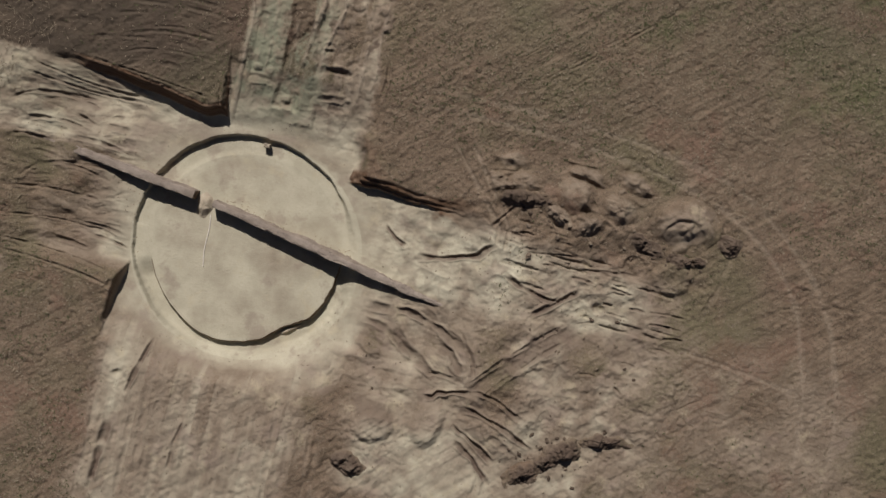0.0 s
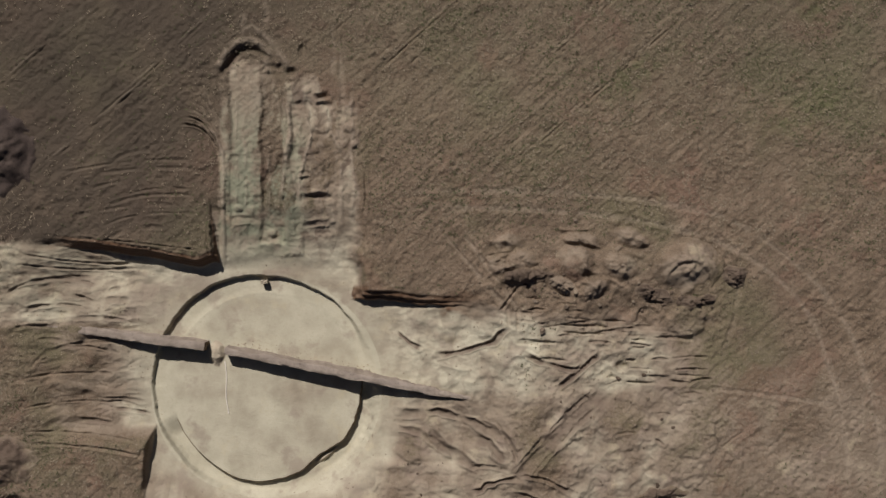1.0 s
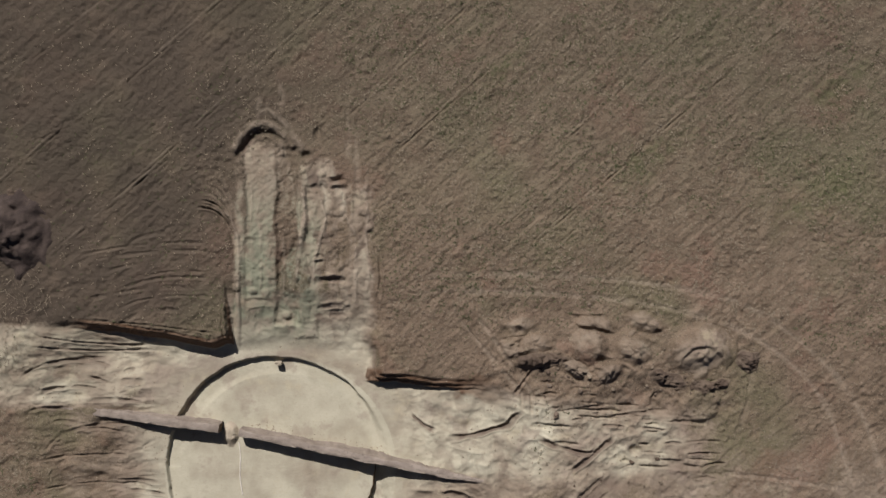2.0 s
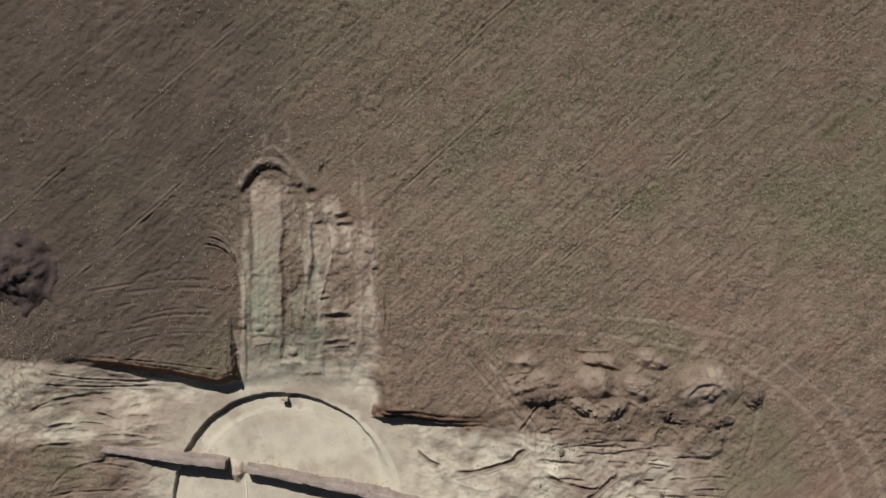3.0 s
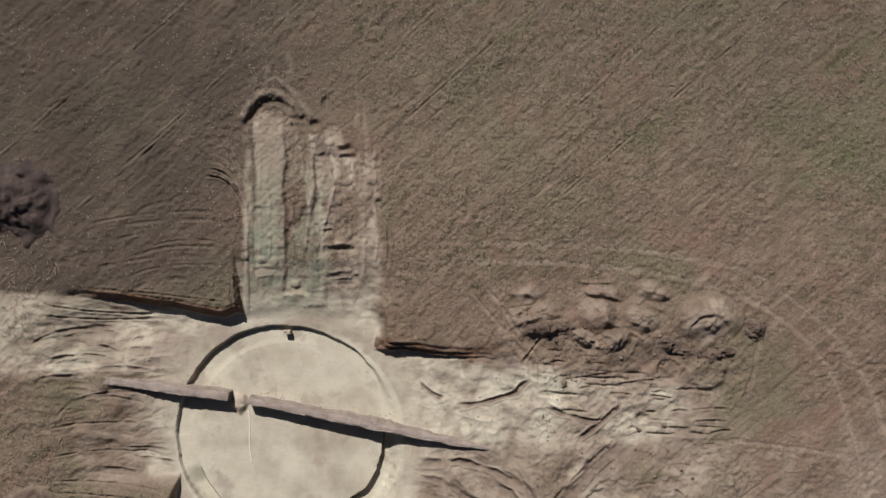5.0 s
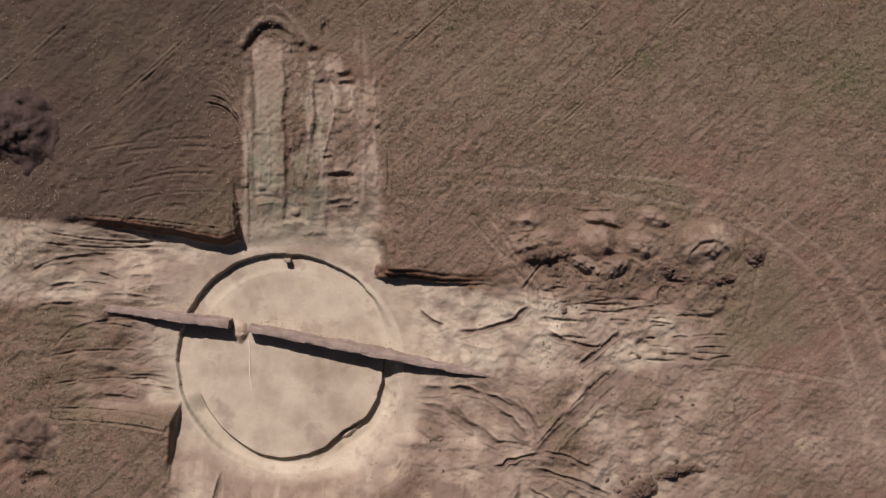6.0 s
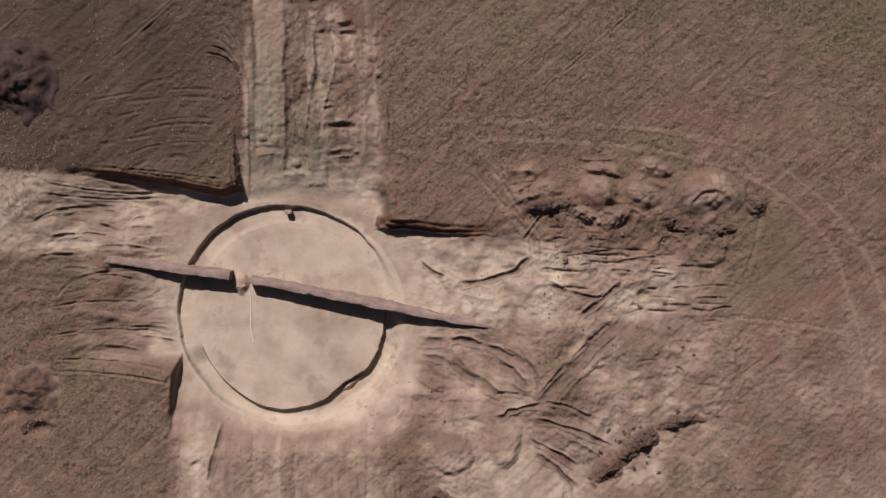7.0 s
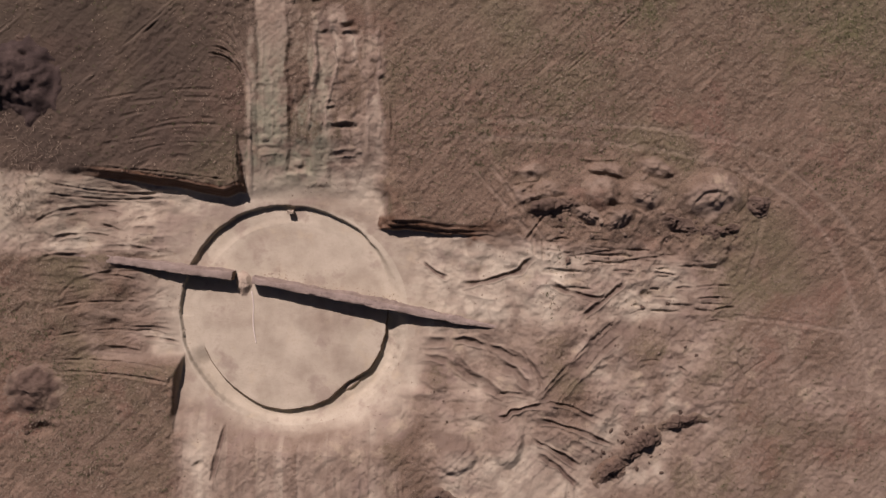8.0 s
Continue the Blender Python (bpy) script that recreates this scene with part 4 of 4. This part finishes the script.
build_heap("low brown spoil heap between larger ones", 9.3, 4.6, 1.6, 1.1, 0.46, -25, "pale", 0.07, 0.9, None, 10, 0.9, 0.6)
build_heap("lumpy spoil heap with slumped side", 7.9, 3.3, 1.3, 0.8, 0.42, 30, "brown", 0.14, 0.9, None, 11, 0.7)
build_heap("flat smooth spoil heap, broken off along its foot", 10.2, 6.15, 1.5, 0.75, 0.34, -14, "pale", 0.06, 0.75, None, 23, 0.9, 0.5)
build_heap("small lumpy spoil heap at the track's edge", 6.1, 3.3, 1.0, 0.6, 0.35, -35, "brown", 0.35, 0.7, None, 12, 0.7)
build_heap("pale crumbled earth fallen in the gap of the baulk", -14.42, -0.72, 0.60, 0.95, 0.12, 8, LOAM, 0.06, 0.95, None, 20, 0.5)
build_heap("slumped lump of pale earth below the platform edge", -7.85, -6.80, 0.80, 0.20, 0.28, 36, LOAM, 0.08, 0.9, None, 21, 0.5)
build_heap("dark clod heap on the southern edge", 7.5, -11.65, 1.6, 0.70, 0.50, 36, "dark", 0.24, 1.0, None, 13, 0.38, 1.1)
build_heap("dark rough topsoil heap with turf lumps", 9.35, -10.0, 1.6, 0.85, 0.66, 28, "dark", 0.24, 1.0, None, 14, 0.38, 1.1)
build_heap("dark turf lumps lying between two heaps", 8.5, -10.8, 1.2, 0.60, 0.42, 40, "dark", 0.24, 1.0, None, 22, 0.38, 1.1)
build_heap("narrow dark heap of turf lumps", 11.7, -8.80, 1.7, 0.5, 0.44, 10, "dark", 0.24, 1.0, None, 15, 0.38, 1.1)
build_heap("large dark topsoil heap at the field's western side", -27.2, 11.4, 2.5, 2.6, 1.1, 0, HUMUS, 0.2, 0.8, None, 16, 1.1)
build_heap("steep brown spoil heap with weeds", -26.6, -6.9, 2.3, 1.7, 0.50, 10, "dark", 0.16, 1.0, None, 17, 0.7, 0.9)
build_heap("dark weedy spoil lump beyond the ramp", -2.6, -13.4, 1.2, 0.8, 0.45, -20, "dark", 0.35, 0.7, None, 19)


# ---- earth step in the ring ditch, cord on the platform ----
def build_step():
    bm = bmesh.new()
    bmesh.ops.create_cube(bm, size=1.0)
    bmesh.ops.subdivide_edges(bm, edges=bm.edges[:], cuts=4, use_grid_fill=True)
    for v in bm.verts:
        v.co = Vector((v.co.x * 0.36, v.co.y * 0.20, v.co.z * 0.56)) + 0.06 * noise.noise_vector(v.co * 3)
    me = bpy.data.meshes.new("earth_step")
    bm.to_mesh(me)
    bm.free()
    me.materials.append(LOAM)
    ob = new("earth_step", me)
    ob.location = (-11.55, 3.62, ground_z(-11.55, 3.62) + 0.27)
    tagged(ob, "small block of pale earth standing in the ring ditch", "earth step")


build_step()


def build_cord():
    cu = bpy.data.curves.new("cord", "CURVE")
    cu.dimensions, cu.bevel_depth, cu.bevel_resolution = "3D", 0.030, 2
    sp = cu.splines.new("POLY")
    n = 40
    sp.points.add(n)
    for i in range(n + 1):
        t = i / n
        px, py = -13.98 + 0.22 * t + 0.05 * math.sin(7 * t), -1.15 - 3.1 * t
        sp.points[i].co = (px, py, ground_z(px, py) + 0.025, 1)
    cu.materials.append(CORD)
    tagged(new("measuring_cord", cu), "thin white cord lying across the pale platform", "cord")


build_cord()


# ---- loose clods ----
def clod_mesh(seed, flat):
    bm = bmesh.new()
    bmesh.ops.create_icosphere(bm, subdivisions=2, radius=1.0)
    for v in bm.verts:
        d = 1 + 0.55 * noise.noise(v.co * 1.3 + Vector((seed * 7.1, 0, 0))) + 0.25 * noise.noise(v.co * 3.1 + Vector((0, seed * 3.3, 0)))
        v.co = Vector((v.co.x * d, v.co.y * d * 0.75, v.co.z * d * flat))
    me = bpy.data.meshes.new("soil_clod")
    bm.to_mesh(me)
    bm.free()
    me.materials.append((CLOD, SPOIL_DARK, SPOIL)[seed % 3])
    return me


CLODS = [clod_mesh(i, 0.55) for i in range(9)]


def scatter_clods(cx, cy, rx, ry, count, lo, hi, seed, dark=False):
    rnd = random.Random(seed)
    for i in range(count):
        px, py = cx + rnd.gauss(0, rx), cy + rnd.gauss(0, ry)
        size = lo + (hi - lo) * rnd.random() ** 2
        ob = new("soil_clod", CLODS[1 + 3 * rnd.randrange(3)] if dark else rnd.choice(CLODS))
        ob.location = (px, py, ground_z(px, py) + size * 0.25)
        ob.rotation_euler = (rnd.uniform(-.3, .3), rnd.uniform(-.3, .3), rnd.uniform(0, 6.28))
        ob.scale = (size, size, size)
        tagged(ob, "loose clod of dark turf earth" if dark else "loose dried clod of brown earth", "soil clod", "loose clods")


scatter_clods(4.2, 3.7, 1.6, 0.4, 22, 0.06, 0.20, 1, True)
scatter_clods(12.6, 2.6, 1.4, 0.35, 24, 0.06, 0.20, 2, True)
scatter_clods(8.6, -10.7, 1.2, 0.9, 44, 0.05, 0.15, 3, True)
scatter_clods(12.1, -8.9, 0.8, 0.25, 16, 0.06, 0.18, 4, True)
scatter_clods(7.6, 3.8, 2.6, 1.2, 34, 0.06, 0.22, 5)
scatter_clods(9.5, -3.6, 2.6, 1.4, 26, 0.05, 0.14, 6)
scatter_clods(-2.0, -8.4, 1.6, 1.4, 14, 0.05, 0.13, 7)
scatter_clods(-26.2, -7.4, 1.4, 1.4, 10, 0.06, 0.18, 8)
scatter_clods(-27.4, 11.0, 0.8, 1.5, 14, 0.10, 0.32, 9, True)


# ---- crumbs and grass ----
def crumbs():
    rs = np.random.RandomState(3)
    base = np.array([(1, 0, 0), (-.5, .8, 0), (-.6, -.7, 0), (.1, .1, .28)])
    tri = np.array([(0, 1, 3), (1, 2, 3), (2, 0, 3)])
    px, py = [], []
    for cx, cy, sx, sy, n in ((5.5, 0.0, 5.0, 2.2, 900), (4.0, -8.0, 5.5, 2.8, 1500), (-9.5, 11.0, 2.6, 4.0, 1200), (-22.0, 0.0, 3.0, 3.0, 1500), (-11, -13, 4.5, 2.0, 1500), (7.5, 4.2, 4.5, 1.6, 2000)):
        px.append(rs.normal(cx, sx, n))
        py.append(rs.normal(cy, sy, n))
    t = rs.rand(900)
    px.append(-13.2 + 8.0 * t)
    py.append(-0.42 - 1.72 * t + rs.gamma(1.5, 0.13, 900))
    px, py = np.concatenate(px), np.concatenate(py)
    inside = np.hypot(px - CX, py - CY) < R_DITCH
    inside[-900:] = False
    px, py = px[~inside], py[~inside]
    size = 0.022 + 0.075 * rs.rand(len(px)) ** 3
    z = heights(px, py)
    ang = rs.rand(len(px)) * 6.28
    c, s = np.cos(ang)[:, None], np.sin(ang)[:, None]
    bx = (base[None, :, 0] * c - base[None, :, 1] * s) * size[:, None] + px[:, None]
    by = (base[None, :, 0] * s + base[None, :, 1] * c) * size[:, None] + py[:, None]
    bz = base[None, :, 2] * size[:, None] + z[:, None] - 0.006
    v = np.stack([bx, by, bz], -1).reshape(-1, 3)
    f = (tri[None] + 4 * np.arange(len(px))[:, None, None]).reshape(-1, 3)
    tagged(new("soil_crumbs", mesh_from("soil_crumbs", v, f, CLOD, False)), "scattered crumbs of dry brown soil", "soil crumbs", kind="stuff")


crumbs()


def grass(name, label, material, count, seed, low, high, patch):
    """Short bent blades in tufts on the undug field."""
    rs = np.random.RandomState(seed)
    x, y = rs.uniform(-30, 28.5, count), rs.uniform(-21, 30, count)
    d = np.asarray(floor_depth(x, y) * (1 - np.maximum.reduce(field_masks(x, y))))
    jx, jy = x + rs.normal(0, 0.7, count), y + rs.normal(0, 0.7, count)
    strip = (x > -14 - 0.4 * rs.rand(count)) & (jx < -5.2) & (y > 3) & (jy < 16.8)
    south = (jx > -18.8) & (jx < 9) & (jy < -5) & (jy > -20.5 + 0.25 * np.abs(jx + 9))
    driven = (jx > -6) & (jx < 15.5 - 0.3 * np.abs(jy + 4)) & (jy < 6.5) & (jy > -14) & (rs.rand(count) < 0.85)
    strip |= driven | ((jx < -16) & (jy > 0.8) & (jy < 6.2))
    keep = (d < 0.05) & ~strip & ~south & (fbm(x, y, 5.0, 4, seed) + 0.5 > patch) & (rs.rand(count) < 0.35 + 0.65 * step(0.45, 0.6, vnoise(x * 1.7, y * 1.7, seed + 5)))
    keep &= rs.rand(count) > 0.85 * step(4.0, 10.0, x) * step(7.0, 3.0, y)     # driven bare in the south-east
    # fewer blades where the north-western field is darkened
    nw_dark = step(-3.0, -21.0, x + 5 * fbm(x, y, 6, 3, 5)) * step(3.0, 8.0, y)
    keep &= rs.rand(count) > 0.85 * nw_dark
    x, y = x[keep], y[keep]
    n = len(x)
    z = heights(x, y)
    verts = []
    for k in range(3):
        a = rs.rand(n) * 6.28
        ln, wd, up = rs.uniform(low, high, n), rs.uniform(0.012, 0.034, n), rs.uniform(0.02, 0.10, n)
        ca, sa = np.cos(a), np.sin(a)
        verts += [np.stack([x - sa * wd, y + ca * wd, z], -1), np.stack([x + sa * wd, y - ca * wd, z], -1), np.stack([x + ca * ln, y + sa * ln, z + up], -1)]
    v = np.stack(verts, 1).reshape(-1, 3)
    f = np.arange(len(v)).reshape(-1, 3)
    tagged(new(name, mesh_from(name, v, f, material, False)), label, "grass", kind="stuff")


grass("dry_grass", "withered straw-coloured grass and stubble on the field", STRAW, 100000, 11, 0.05, 0.14, 0.36)
grass("green_weeds", "sparse dull green weeds on the field", WEED, 46000, 12, 0.06, 0.17, 0.50)


def stalks():
    """Tangled dry stalks on the rim of the western ramp."""
    rs = np.random.RandomState(9)
    spots = ((-26.6, -2.6, 1.2, 1.3, 260), (-25.2, -5.0, 0.9, 0.5, 120), (-27.2, 4.2, 0.9, 1.0, 160), (-26.9, 7.2, 1.0, 0.9, 120))
    px = np.concatenate([rs.normal(c[0], c[2], c[4]) for c in spots])
    py = np.concatenate([rs.normal(c[1], c[3], c[4]) for c in spots])
    n = len(px)
    a, ln = rs.rand(n) * 6.28, rs.uniform(0.15, 0.5, n)
    z, w = heights(px, py) + 0.03, rs.uniform(0.008, 0.018, n)
    ca, sa, up = np.cos(a), np.sin(a), rs.uniform(0.05, 0.28, n)
    v = np.stack([np.stack([px - sa * w, py + ca * w, z], -1), np.stack([px + sa * w, py - ca * w, z], -1), np.stack([px + ca * ln + sa * w * .4, py + sa * ln - ca * w * .4, z + up], -1), np.stack([px + ca * ln - sa * w * .4, py + sa * ln + ca * w * .4, z + up], -1)], 1).reshape(-1, 3)
    tagged(new("dry_stalks", mesh_from("dry_stalks", v, np.arange(4 * n).reshape(-1, 4), STRAW, False)), "tangled dry plant stalks on the rim of the ramp", "dry stalks", kind="stuff")


stalks()
